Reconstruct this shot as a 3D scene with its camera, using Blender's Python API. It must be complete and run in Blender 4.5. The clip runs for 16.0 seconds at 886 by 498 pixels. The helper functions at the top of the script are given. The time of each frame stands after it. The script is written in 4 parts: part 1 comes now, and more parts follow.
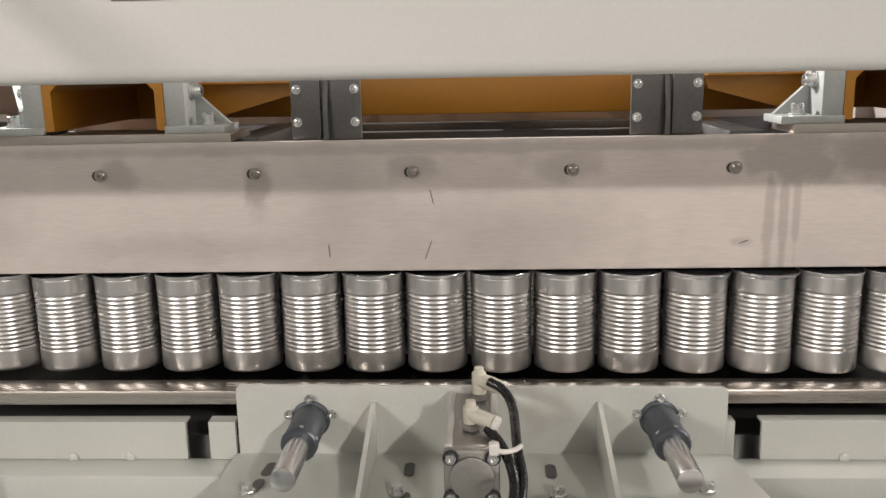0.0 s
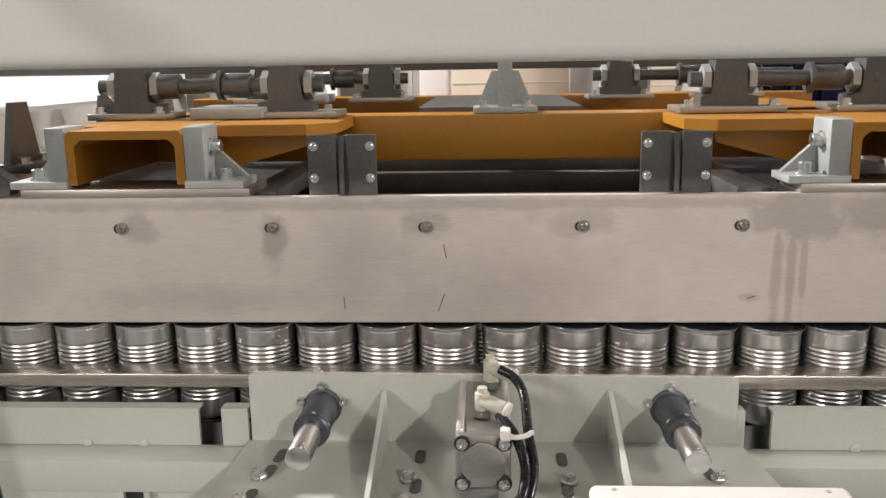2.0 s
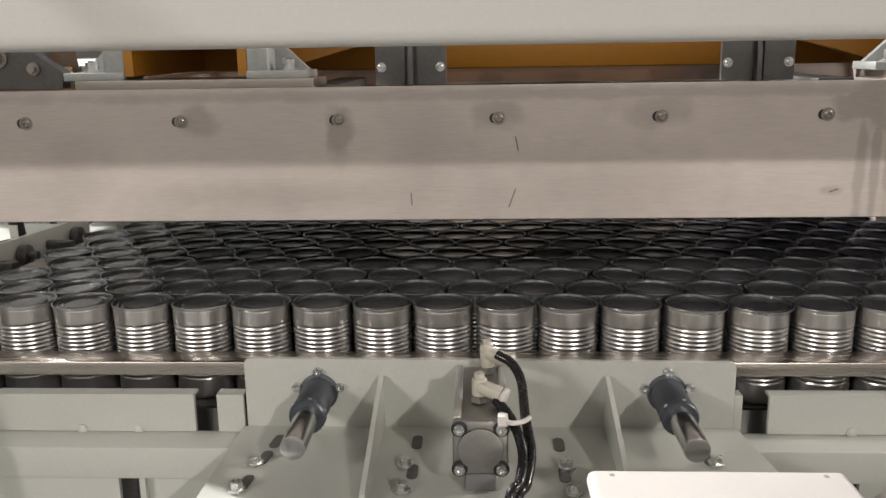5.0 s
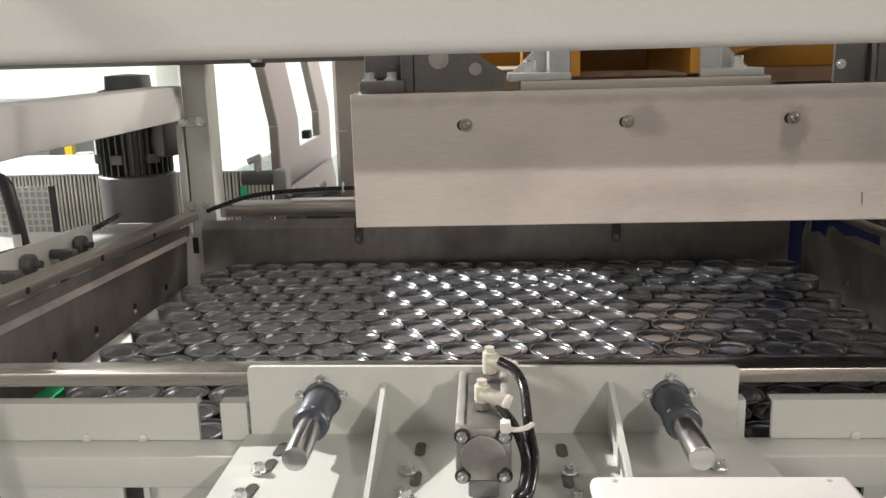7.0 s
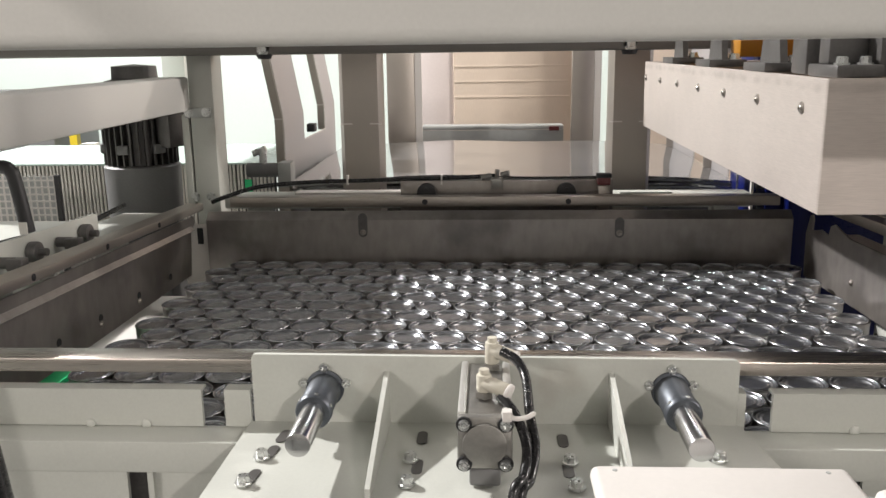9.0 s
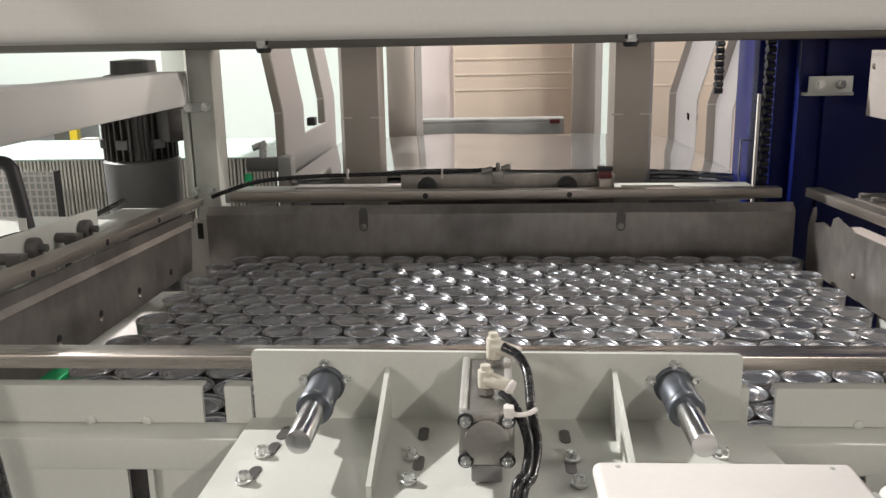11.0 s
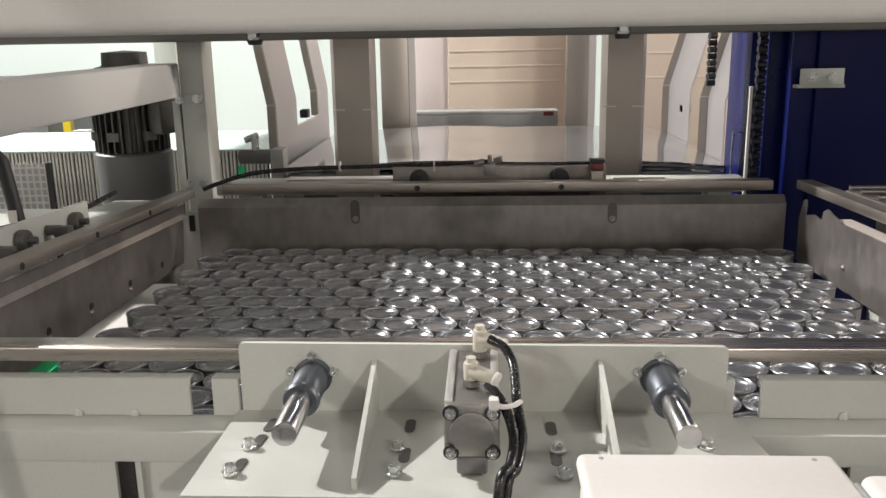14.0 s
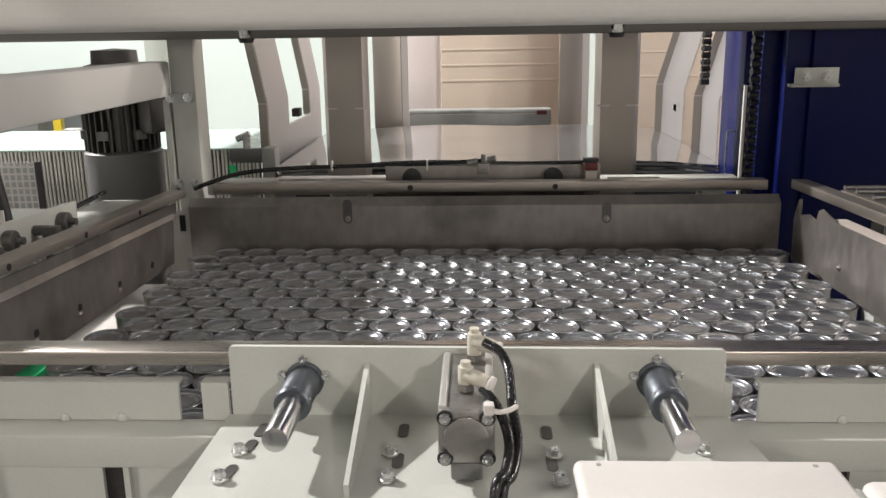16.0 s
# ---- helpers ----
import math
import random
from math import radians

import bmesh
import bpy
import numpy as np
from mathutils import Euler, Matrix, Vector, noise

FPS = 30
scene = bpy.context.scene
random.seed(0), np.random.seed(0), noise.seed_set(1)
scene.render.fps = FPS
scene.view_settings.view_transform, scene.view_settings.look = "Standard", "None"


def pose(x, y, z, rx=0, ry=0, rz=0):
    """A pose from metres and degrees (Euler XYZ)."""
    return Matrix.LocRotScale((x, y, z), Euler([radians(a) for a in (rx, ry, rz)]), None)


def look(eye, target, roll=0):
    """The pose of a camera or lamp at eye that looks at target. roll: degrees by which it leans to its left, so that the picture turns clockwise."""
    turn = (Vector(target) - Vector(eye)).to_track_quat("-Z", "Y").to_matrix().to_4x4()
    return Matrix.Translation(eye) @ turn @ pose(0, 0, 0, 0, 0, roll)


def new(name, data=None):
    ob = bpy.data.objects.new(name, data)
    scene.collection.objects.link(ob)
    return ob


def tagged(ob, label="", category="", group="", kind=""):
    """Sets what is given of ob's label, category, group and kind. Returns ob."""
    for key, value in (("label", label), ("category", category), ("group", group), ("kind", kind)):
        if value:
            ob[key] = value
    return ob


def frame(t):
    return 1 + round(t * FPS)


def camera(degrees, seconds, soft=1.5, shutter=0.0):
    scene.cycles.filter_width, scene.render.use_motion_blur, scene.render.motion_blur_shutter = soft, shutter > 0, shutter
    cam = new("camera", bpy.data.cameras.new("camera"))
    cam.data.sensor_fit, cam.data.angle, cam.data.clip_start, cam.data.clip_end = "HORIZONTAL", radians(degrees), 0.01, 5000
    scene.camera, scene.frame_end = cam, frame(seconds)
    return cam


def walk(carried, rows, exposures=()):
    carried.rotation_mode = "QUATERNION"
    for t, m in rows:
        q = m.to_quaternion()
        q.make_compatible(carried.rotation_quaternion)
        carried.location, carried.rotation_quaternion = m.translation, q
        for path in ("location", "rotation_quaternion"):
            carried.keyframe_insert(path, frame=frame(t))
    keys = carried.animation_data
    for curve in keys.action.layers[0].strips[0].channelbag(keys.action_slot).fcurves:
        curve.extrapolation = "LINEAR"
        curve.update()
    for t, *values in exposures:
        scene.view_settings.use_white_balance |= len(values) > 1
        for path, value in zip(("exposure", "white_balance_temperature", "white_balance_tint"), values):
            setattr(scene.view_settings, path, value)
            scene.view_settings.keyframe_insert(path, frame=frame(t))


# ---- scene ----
cam = camera(54.4, 16.0)
PATH = [
    (0, (0.007, -1.447, 1.417), (-0.08, 0.506, 0.995), -1.1),
    (0.5, (0.008, -1.447, 1.412), (-0.09, 0.507, 0.998), -1.1),
    (1, (0.006, -1.453, 1.415), (-0.095, 0.499, 0.993), -1.2),
    (1.5, (0.008, -1.453, 1.415), (-0.104, 0.499, 0.997), -1.3),
    (2, (0.003, -1.455, 1.405), (-0.103, 0.497, 0.986), -0.9),
    (2.5, (0.001, -1.457, 1.401), (-0.109, 0.49, 0.958), -0.7),
    (3, (0.004, -1.453, 1.403), (-0.104, 0.493, 0.954), -0.7),
    (3.5, (0.001, -1.452, 1.403), (-0.095, 0.494, 0.953), -0.7),
    (4, (-0.001, -1.451, 1.404), (-0.088, 0.494, 0.949), -0.5),
    (6.3, (0.003, -1.447, 1.404), (-0.1, 0.499, 0.954), -1.5),
    (6.5, (0.0, -1.45, 1.406), (-0.099, 0.497, 0.958), -1.4),
    (7, (0.003, -1.449, 1.408), (-0.099, 0.498, 0.961), -1.5),
    (7.5, (0.001, -1.449, 1.405), (-0.096, 0.499, 0.96), -1.3),
    (8, (0.002, -1.45, 1.403), (-0.095, 0.496, 0.952), -1.3),
    (8.5, (0.002, -1.451, 1.403), (-0.1, 0.494, 0.948), -1.1),
    (9, (0.002, -1.456, 1.403), (-0.107, 0.489, 0.948), -0.8),
    (11.5, (0.002, -1.449, 1.404), (-0.114, 0.491, 0.932), -1.2),
    (12, (0.0, -1.449, 1.408), (-0.131, 0.49, 0.936), -1.3),
    (12.5, (0.002, -1.451, 1.403), (-0.134, 0.486, 0.925), -1.2),
    (13, (0.011, -1.449, 1.402), (-0.116, 0.487, 0.918), -1.1),
    (13.5, (0.013, -1.448, 1.404), (-0.1, 0.488, 0.916), -1.1),
    (14, (0.012, -1.45, 1.404), (-0.09, 0.487, 0.916), -1.0),
    (14.5, (0.01, -1.449, 1.405), (-0.088, 0.488, 0.919), -0.8),
    (15, (0.011, -1.443, 1.405), (-0.085, 0.494, 0.916), -0.7),
    (15.5, (0.009, -1.436, 1.404), (-0.081, 0.5, 0.913), -0.8),
    (16, (0.01, -1.434, 1.403), (-0.075, 0.503, 0.912), -0.9),
]
walk(cam, [(t, look(eye, target, roll)) for t, eye, target, roll in PATH],
     [(0, -0.14), (1.0, -0.38), (4, -0.34), (7, -0.36), (9, -0.52), (12, -0.62), (16, -0.68)])

# ---- world and lamps ----
world = bpy.data.worlds.new("hall_air")
scene.world = world
world.use_nodes = True
world.node_tree.nodes["Background"].inputs[0].default_value = (0.9, 0.95, 1.0, 1)
world.node_tree.nodes["Background"].inputs[1].default_value = 0.005


# Unseen lamps: two follow cast shadows, the rest are added to brighten parts.
def unseen_lamp(x, y, z, power, size, tx, ty, color=(1.0, 0.925, 0.87)):
    lamp = bpy.data.lights.new("unseen_lamp_light", "AREA")
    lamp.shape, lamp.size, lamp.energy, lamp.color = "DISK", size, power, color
    ob = new("unseen_lamp_light", lamp)
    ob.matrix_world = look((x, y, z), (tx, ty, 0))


unseen_lamp(2.9, -6.6, 3.92, 215, 0.16, 0.0, -3.2)
# added to brighten the cabinet behind the magazine
unseen_lamp(1.05, 2.7, 5.7, 40, 0.28, 0.3, 4.5)
unseen_lamp(-5.9, 2.4, 5.4, 1600, 0.20, 0.4, 0.2, (1.0, 0.97, 0.95))
# next two added on the right to brighten left plates and bracket base
unseen_lamp(5.4, -0.6, 5.4, 110, 0.40, -0.3, 0.3)
unseen_lamp(6.2, 0.1, 3.4, 300, 0.40, -0.3, 0.3)
# added out of sight past the lift column to brighten the cabinet
unseen_lamp(3.2, 2.0, 2.8, 110, 0.30, 0.0, 4.4, (1.0, 0.90, 0.82))
# last two added to brighten the north wall
unseen_lamp(-5.6, 5.6, 5.7, 340, 0.6, -4.0, 6.4, (1.0, 0.98, 0.94))
unseen_lamp(1.4, 5.4, 5.6, 70, 0.6, 1.4, 6.4, (0.94, 0.98, 1.0))


# Low strip added out of sight to brighten the skirt's left end.
def fill_strip(x, y, z, length, power):
    lamp = bpy.data.lights.new("fill_strip", "AREA")
    lamp.shape, lamp.size, lamp.size_y, lamp.energy, lamp.color = "RECTANGLE", length, 0.12, power, (1.0, 0.925, 0.87)
    new("fill_strip", lamp).matrix_world = look((x, y, z), (x, y + 2.2, 0))


fill_strip(-2.3, -2.9, 2.315, 0.9, 66)

# ---- materials ----


def material(name, color, rough=0.5, metal=0.0, var=0.12, scale=8.0, fine=120.0, bump=0.0, stretch=None, rough_var=0.1, alpha=None, spec=None, stain=None):
    m = bpy.data.materials.new(name)
    m.use_nodes = True
    nt = m.node_tree
    b = nt.nodes["Principled BSDF"]
    b.inputs["Metallic"].default_value = metal
    b.inputs["Roughness"].default_value = rough
    if spec is not None:
        b.inputs["Specular IOR Level"].default_value = spec
    tc = nt.nodes.new("ShaderNodeTexCoord")
    mp = nt.nodes.new("ShaderNodeMapping")
    mp.inputs["Scale"].default_value = stretch or (1, 1, 1)
    nt.links.new(tc.outputs["Object"], mp.inputs[0])
    coarse = nt.nodes.new("ShaderNodeTexNoise")
    coarse.inputs["Scale"].default_value, coarse.inputs["Detail"].default_value = scale, 5
    nt.links.new(tc.outputs["Object"], coarse.inputs["Vector"])
    grain = nt.nodes.new("ShaderNodeTexNoise")
    grain.inputs["Scale"].default_value, grain.inputs["Detail"].default_value = fine, 3
    nt.links.new(mp.outputs[0], grain.inputs["Vector"])
    mix = nt.nodes.new("ShaderNodeMath")
    mix.operation = "ADD"
    nt.links.new(coarse.outputs[0], mix.inputs[0])
    nt.links.new(grain.outputs[0], mix.inputs[1])
    rng = nt.nodes.new("ShaderNodeMapRange")
    rng.inputs["From Min"].default_value, rng.inputs["From Max"].default_value = 0.6, 1.4
    rng.inputs["To Min"].default_value, rng.inputs["To Max"].default_value = 1 - var, 1 + var
    nt.links.new(mix.outputs[0], rng.inputs[0])
    col = nt.nodes.new("ShaderNodeVectorMath")
    col.operation = "SCALE"
    col.inputs[0].default_value = color
    nt.links.new(rng.outputs[0], col.inputs["Scale"])
    out = col.outputs[0]
    if stain:
        sc, lo, hi, scolor = stain
        st = nt.nodes.new("ShaderNodeTexNoise")
        st.inputs["Scale"].default_value, st.inputs["Detail"].default_value = sc, 6
        nt.links.new(tc.outputs["Object"], st.inputs["Vector"])
        sr = nt.nodes.new("ShaderNodeMapRange")
        sr.inputs["From Min"].default_value, sr.inputs["From Max"].default_value = lo, hi
        nt.links.new(st.outputs[0], sr.inputs[0])
        mc = nt.nodes.new("ShaderNodeMix")
        mc.data_type = "RGBA"
        mc.inputs[7].default_value = (*scolor, 1)
        nt.links.new(sr.outputs[0], mc.inputs[0])
        nt.links.new(out, mc.inputs[6])
        out = mc.outputs[2]
    nt.links.new(out, b.inputs["Base Color"])
    rr = nt.nodes.new("ShaderNodeMapRange")
    rr.inputs["From Min"].default_value, rr.inputs["From Max"].default_value = 0.6, 1.4
    rr.inputs["To Min"].default_value, rr.inputs["To Max"].default_value = max(0.02, rough - rough_var), min(1, rough + rough_var)
    nt.links.new(mix.outputs[0], rr.inputs[0])
    nt.links.new(rr.outputs[0], b.inputs["Roughness"])
    if bump:
        bp = nt.nodes.new("ShaderNodeBump")
        bp.inputs["Strength"].default_value, bp.inputs["Distance"].default_value = bump, 0.002
        nt.links.new(grain.outputs[0], bp.inputs["Height"])
        nt.links.new(bp.outputs[0], b.inputs["Normal"])
    return m


M_PAINT = material("light_grey_enamel", (0.52, 0.53, 0.49), 0.38, 0, 0.05, 6, 300, 0.04, stain=(9, 0.62, 0.78, (0.42, 0.40, 0.36)))
M_BEAM = material("cream_enamel", (0.66, 0.65, 0.62), 0.4, 0, 0.04, 3, 260, 0.03)
# Dark paint puts the rear beam's shade into its colour.
M_BEAM_SHADED = material("shaded_beam_enamel", (0.15, 0.14, 0.128), 0.42, 0, 0.08, 5, 200, 0.03)
M_HOOD = material("brushed_stainless_sheet", (0.76, 0.675, 0.625), 0.45, 0.30, 0.06, 5, 60, 0.03, (1, 1, 30), 0.06)
M_SKIRT = material("stained_shaded_stainless_sheet", (0.64, 0.575, 0.535), 0.40, 0.6, 0.16, 5, 60, 0.03, (1, 1, 30), 0.06)


def smudges_and_shade(m, spots, tint):
    """Dark marks on the sheet, among them grease, water and soft painted shade: x, z, half width, half height,
    strength, softness.
    """
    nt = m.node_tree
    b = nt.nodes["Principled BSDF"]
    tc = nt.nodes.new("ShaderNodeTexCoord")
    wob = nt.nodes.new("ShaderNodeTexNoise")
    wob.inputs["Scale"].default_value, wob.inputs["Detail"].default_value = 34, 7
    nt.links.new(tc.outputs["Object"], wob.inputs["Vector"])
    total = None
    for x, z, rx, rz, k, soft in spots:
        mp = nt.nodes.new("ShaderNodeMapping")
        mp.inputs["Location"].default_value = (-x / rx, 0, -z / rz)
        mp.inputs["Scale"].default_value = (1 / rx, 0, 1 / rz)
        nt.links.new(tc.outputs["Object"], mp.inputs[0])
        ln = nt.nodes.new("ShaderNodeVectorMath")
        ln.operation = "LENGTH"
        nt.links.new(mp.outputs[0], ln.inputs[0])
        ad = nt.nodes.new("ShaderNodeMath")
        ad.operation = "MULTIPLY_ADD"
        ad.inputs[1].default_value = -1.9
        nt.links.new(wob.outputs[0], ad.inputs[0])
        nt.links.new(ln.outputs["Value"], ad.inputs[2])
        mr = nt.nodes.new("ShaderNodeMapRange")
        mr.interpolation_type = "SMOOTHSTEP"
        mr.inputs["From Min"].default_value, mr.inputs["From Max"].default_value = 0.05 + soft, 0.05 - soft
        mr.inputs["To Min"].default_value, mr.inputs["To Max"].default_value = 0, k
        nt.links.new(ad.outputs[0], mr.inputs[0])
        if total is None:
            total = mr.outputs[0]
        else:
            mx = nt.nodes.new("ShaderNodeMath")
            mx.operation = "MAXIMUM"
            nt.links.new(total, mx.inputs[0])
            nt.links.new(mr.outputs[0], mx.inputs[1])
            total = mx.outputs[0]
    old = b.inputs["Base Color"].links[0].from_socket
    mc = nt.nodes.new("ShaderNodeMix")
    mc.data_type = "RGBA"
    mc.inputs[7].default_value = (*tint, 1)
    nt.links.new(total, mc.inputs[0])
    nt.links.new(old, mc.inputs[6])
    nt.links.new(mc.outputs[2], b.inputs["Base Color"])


smudges_and_shade(M_SKIRT, [(0.35, 0.122, 0.05, 0.026, 0.42, 0.25), (0.326, 0.06, 0.0055, 0.075, 0.36, 0.45), (0.342, 0.055, 0.0045, 0.075, 0.38, 0.45), (0.356, 0.07, 0.004, 0.06, 0.34, 0.45),
                  (-0.243, 0.097, 0.015, 0.034, 0.5, 0.35), (-0.4, 0.113, 0.020, 0.016, 0.4, 0.5), (-0.068, 0.116, 0.026, 0.016, 0.38, 0.5), (0.108, 0.118, 0.04, 0.018, 0.34, 0.6), (0.46, 0.12, 0.06, 0.03, 0.5, 0.5),
                  # First two spots paint in the soft shade at the skirt's centre.
                  (0.06, 0.045, 0.11, 0.04, 0.30, 1.2), (0.20, 0.09, 0.05, 0.06, 0.13, 1.3), (-0.15, 0.085, 0.03, 0.05, 0.2, 1.2), (0.295, 0.03, 0.012, 0.005, 0.3, 0.5), (-0.55, 0.06, 0.04, 0.04, 0.2, 0.9), (0.55, 0.08, 0.04, 0.06, 0.18, 0.9),
                  # second spot: a thin darker line along the top edge
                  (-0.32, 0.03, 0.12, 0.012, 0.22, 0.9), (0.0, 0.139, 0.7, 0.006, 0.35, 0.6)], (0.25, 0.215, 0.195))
M_GUIDE = material("grey_stainless_guide_sheet", (0.44, 0.42, 0.42), 0.38, 0.6, 0.08, 5, 60, 0.02, (1, 1, 20), 0.06)
M_STEEL = material("brushed_steel", (0.44, 0.40, 0.36), 0.40, 0.92, 0.10, 6, 90, 0.03, (1, 20, 20), 0.08)
M_BAR = material("polished_steel_bar", (0.47, 0.43, 0.39), 0.28, 1.0, 0.05, 6, 40, 0.0, (0.3, 12, 12), 0.03)
M_PLATE = material("worn_steel_plate", (0.33, 0.305, 0.285), 0.36, 0.8, 0.22, 7, 30, 0.0, (1.5, 1.5, 0.7), 0.09, stain=(6, 0.52, 0.74, (0.17, 0.155, 0.15)))
M_TIN = material("tinplate", (0.62, 0.61, 0.60), 0.31, 1.0, 0.05, 12, 60, 0.0, (1, 1, 0.2), 0.03)
M_LID = material("tinplate_end", (0.42, 0.43, 0.45), 0.26, 0.91, 0.05, 14, 40, 0.0, None, 0.02)
M_SCREW = material("dull_screw_steel", (0.36, 0.33, 0.30), 0.34, 0.9, 0.15, 60, 300)
M_ZINC = material("zinc_plated_steel", (0.62, 0.63, 0.62), 0.3, 0.95, 0.10, 60, 300)
M_CHROME = material("polished_shaft_steel", (0.55, 0.55, 0.55), 0.24, 1.0, 0.08, 20, 200, 0, (20, 1, 20), 0.05)
M_DARK = material("dark_phosphate_steel", (0.12, 0.115, 0.112), 0.4, 0.5, 0.2, 25, 200, 0.05)
M_BUSH = material("grey_bushing_steel", (0.09, 0.10, 0.115), 0.42, 0.6, 0.15, 25, 200, 0.04)
M_GREYCAST = material("grey_cast_iron", (0.40, 0.41, 0.40), 0.45, 0.35, 0.12, 30, 260, 0.08)
M_ORANGE = material("orange_enamel", (0.40, 0.172, 0.014), 0.38, 0, 0.09, 7, 220, 0.04, stain=(12, 0.62, 0.8, (0.36, 0.15, 0.02)))
M_RUBBER = material("black_hose_rubber", (0.012, 0.012, 0.013), 0.28, 0, 0.2, 20, 200, 0.02)
M_BLACK = material("black_plastic", (0.02, 0.02, 0.022), 0.5, 0, 0.2, 20, 200, 0.05)
M_IVORY = material("ivory_plastic", (0.56, 0.53, 0.45), 0.4, 0, 0.06, 30, 200)
M_WHITE = material("white_plastic", (0.66, 0.63, 0.60), 0.45, 0, 0.04, 6, 200, 0.03)
M_ALU = material("cast_aluminium", (0.33, 0.32, 0.30), 0.40, 0.85, 0.12, 30, 280, 0.06)
M_SILVER = material("anodised_silver_profile", (0.60, 0.59, 0.56), 0.38, 0.6, 0.06, 30, 280, 0.03)
M_BLUE = material("dark_blue_enamel", (0.004, 0.008, 0.080), 0.32, 0, 0.12, 5, 200, 0.03, spec=0.25)
M_MOTOR = material("grey_motor_enamel", (0.17, 0.17, 0.17), 0.45, 0.1, 0.1, 12, 200, 0.05)
M_WALL = material("pale_green_wall_panel", (0.66, 0.74, 0.70), 0.6, 0, 0.04, 1.2, 60, 0.03)
M_WALL3 = material("white_wall_panel", (0.45, 0.43, 0.40), 0.6, 0, 0.05, 1.2, 60, 0.03)
M_WALL2 = material("grey_wall_panel", (0.085, 0.083, 0.08), 0.6, 0, 0.05, 1.2, 60, 0.03)
M_FLOOR = material("grey_epoxy_floor", (0.16, 0.165, 0.16), 0.4, 0, 0.12, 2.0, 60, 0.05, stain=(1.5, 0.55, 0.75, (0.15, 0.15, 0.145)))
M_CEIL = material("grey_ceiling_sheet", (0.08, 0.08, 0.08), 0.7, 0, 0.06, 1, 40)
M_PANEL = material("warm_stainless_cladding", (0.76, 0.64, 0.53), 0.34, 0.25, 0.07, 1.5, 30, 0.03, (12, 1, 1), 0.06)
# Near-black colour puts the shade under the cans into the sheet.
M_SHEET_SHADE = material("shaded_fibreboard", (0.035, 0.033, 0.03), 0.7, 0, 0.06, 5, 150, 0.05)
M_GREEN = material("green_plastic", (0.03, 0.66, 0.25), 0.45, 0, 0.08, 12, 150)
M_RED = material("red_plastic", (0.14, 0.028, 0.028), 0.4, 0, 0.1, 12, 150)
M_SHEETS = material("glossy_grey_sheet", (0.42, 0.425, 0.43), 0.06, 0.75, 0.06, 3, 80, 0, None, 0.05)
M_SLAT = material("off_white_slat", (0.80, 0.77, 0.71), 0.6, 0, 0.1, 12, 120, 0.05)
M_PALE = material("pale_glazed_board", (0.62, 0.76, 0.70), 0.25, 0, 0.06, 3, 80)
M_PINK = material("pale_rose_panel", (0.78, 0.70, 0.68), 0.5, 0, 0.04, 3, 80)
M_MARK = material("dark_scratch", (0.16, 0.13, 0.12), 0.6, 0.3, 0.2, 60, 200)
M_YELLOW = material("yellow_black_tape", (0.6, 0.45, 0.02), 0.5, 0, 0.1, 12, 120)

# ---- mesh helpers ----


def box(bm, x0, x1, y0, y1, z0, z1, bevel=0.0, segs=2):
    r = bmesh.ops.create_cube(bm, size=1)
    vs = r["verts"]
    for v in vs:
        v.co = Vector(((x0 + x1) / 2 + v.co.x * (x1 - x0), (y0 + y1) / 2 + v.co.y * (y1 - y0), (z0 + z1) / 2 + v.co.z * (z1 - z0)))
    if bevel:
        es = list({e for v in vs for e in v.link_edges})
        bmesh.ops.bevel(bm, geom=es, offset=bevel, segments=segs, affect="EDGES", profile=0.5)
    return vs


def rod(bm, p0, p1, r, segs=20, r2=None, bevel=0.0):
    p0, p1 = Vector(p0), Vector(p1)
    d = p1 - p0
    m = Matrix.Translation((p0 + p1) / 2) @ d.to_track_quat("Z", "Y").to_matrix().to_4x4()
    res = bmesh.ops.create_cone(bm, cap_ends=True, segments=segs, radius1=r, radius2=r if r2 is None else r2, depth=d.length, matrix=m)
    if bevel:
        caps = [f for f in {f for v in res["verts"] for f in v.link_faces} if len(f.verts) == segs and segs > 4]
        es = list({e for f in caps for e in f.edges})
        bmesh.ops.bevel(bm, geom=es, offset=bevel, segments=2, affect="EDGES", profile=0.5)


def prism(bm, pts, axis, a, b):
    """A polygon of 2D points pulled out along an axis from a to b."""
    def put(p, h):
        return {"x": (h, p[0], p[1]), "y": (p[0], h, p[1]), "z": (p[0], p[1], h)}[axis]
    lo = [bm.verts.new(put(p, a)) for p in pts]
    hi = [bm.verts.new(put(p, b)) for p in pts]
    bm.faces.new(lo)
    bm.faces.new(list(reversed(hi)))
    n = len(pts)
    for i in range(n):
        bm.faces.new((lo[i], hi[i], hi[(i + 1) % n], lo[(i + 1) % n]))
    bmesh.ops.recalc_face_normals(bm, faces=bm.faces)


def spin(bm, profile, segs, center=(0, 0, 0), close=False):
    """A profile of (radius, height) turned about z."""
    rings = []
    for r, z in profile:
        if r < 1e-6:
            rings.append([bm.verts.new((center[0], center[1], center[2] + z))])
        else:
            rings.append([bm.verts.new((center[0] + r * math.cos(2 * math.pi * i / segs), center[1] + r * math.sin(2 * math.pi * i / segs), center[2] + z)) for i in range(segs)])
    for a, b in zip(rings, rings[1:]):
        for i in range(segs):
            j = (i + 1) % segs
            if len(a) == 1:
                bm.faces.new((a[0], b[i], b[j]))
            elif len(b) == 1:
                bm.faces.new((a[i], a[j], b[0]))
            else:
                bm.faces.new((a[i], a[j], b[j], b[i]))


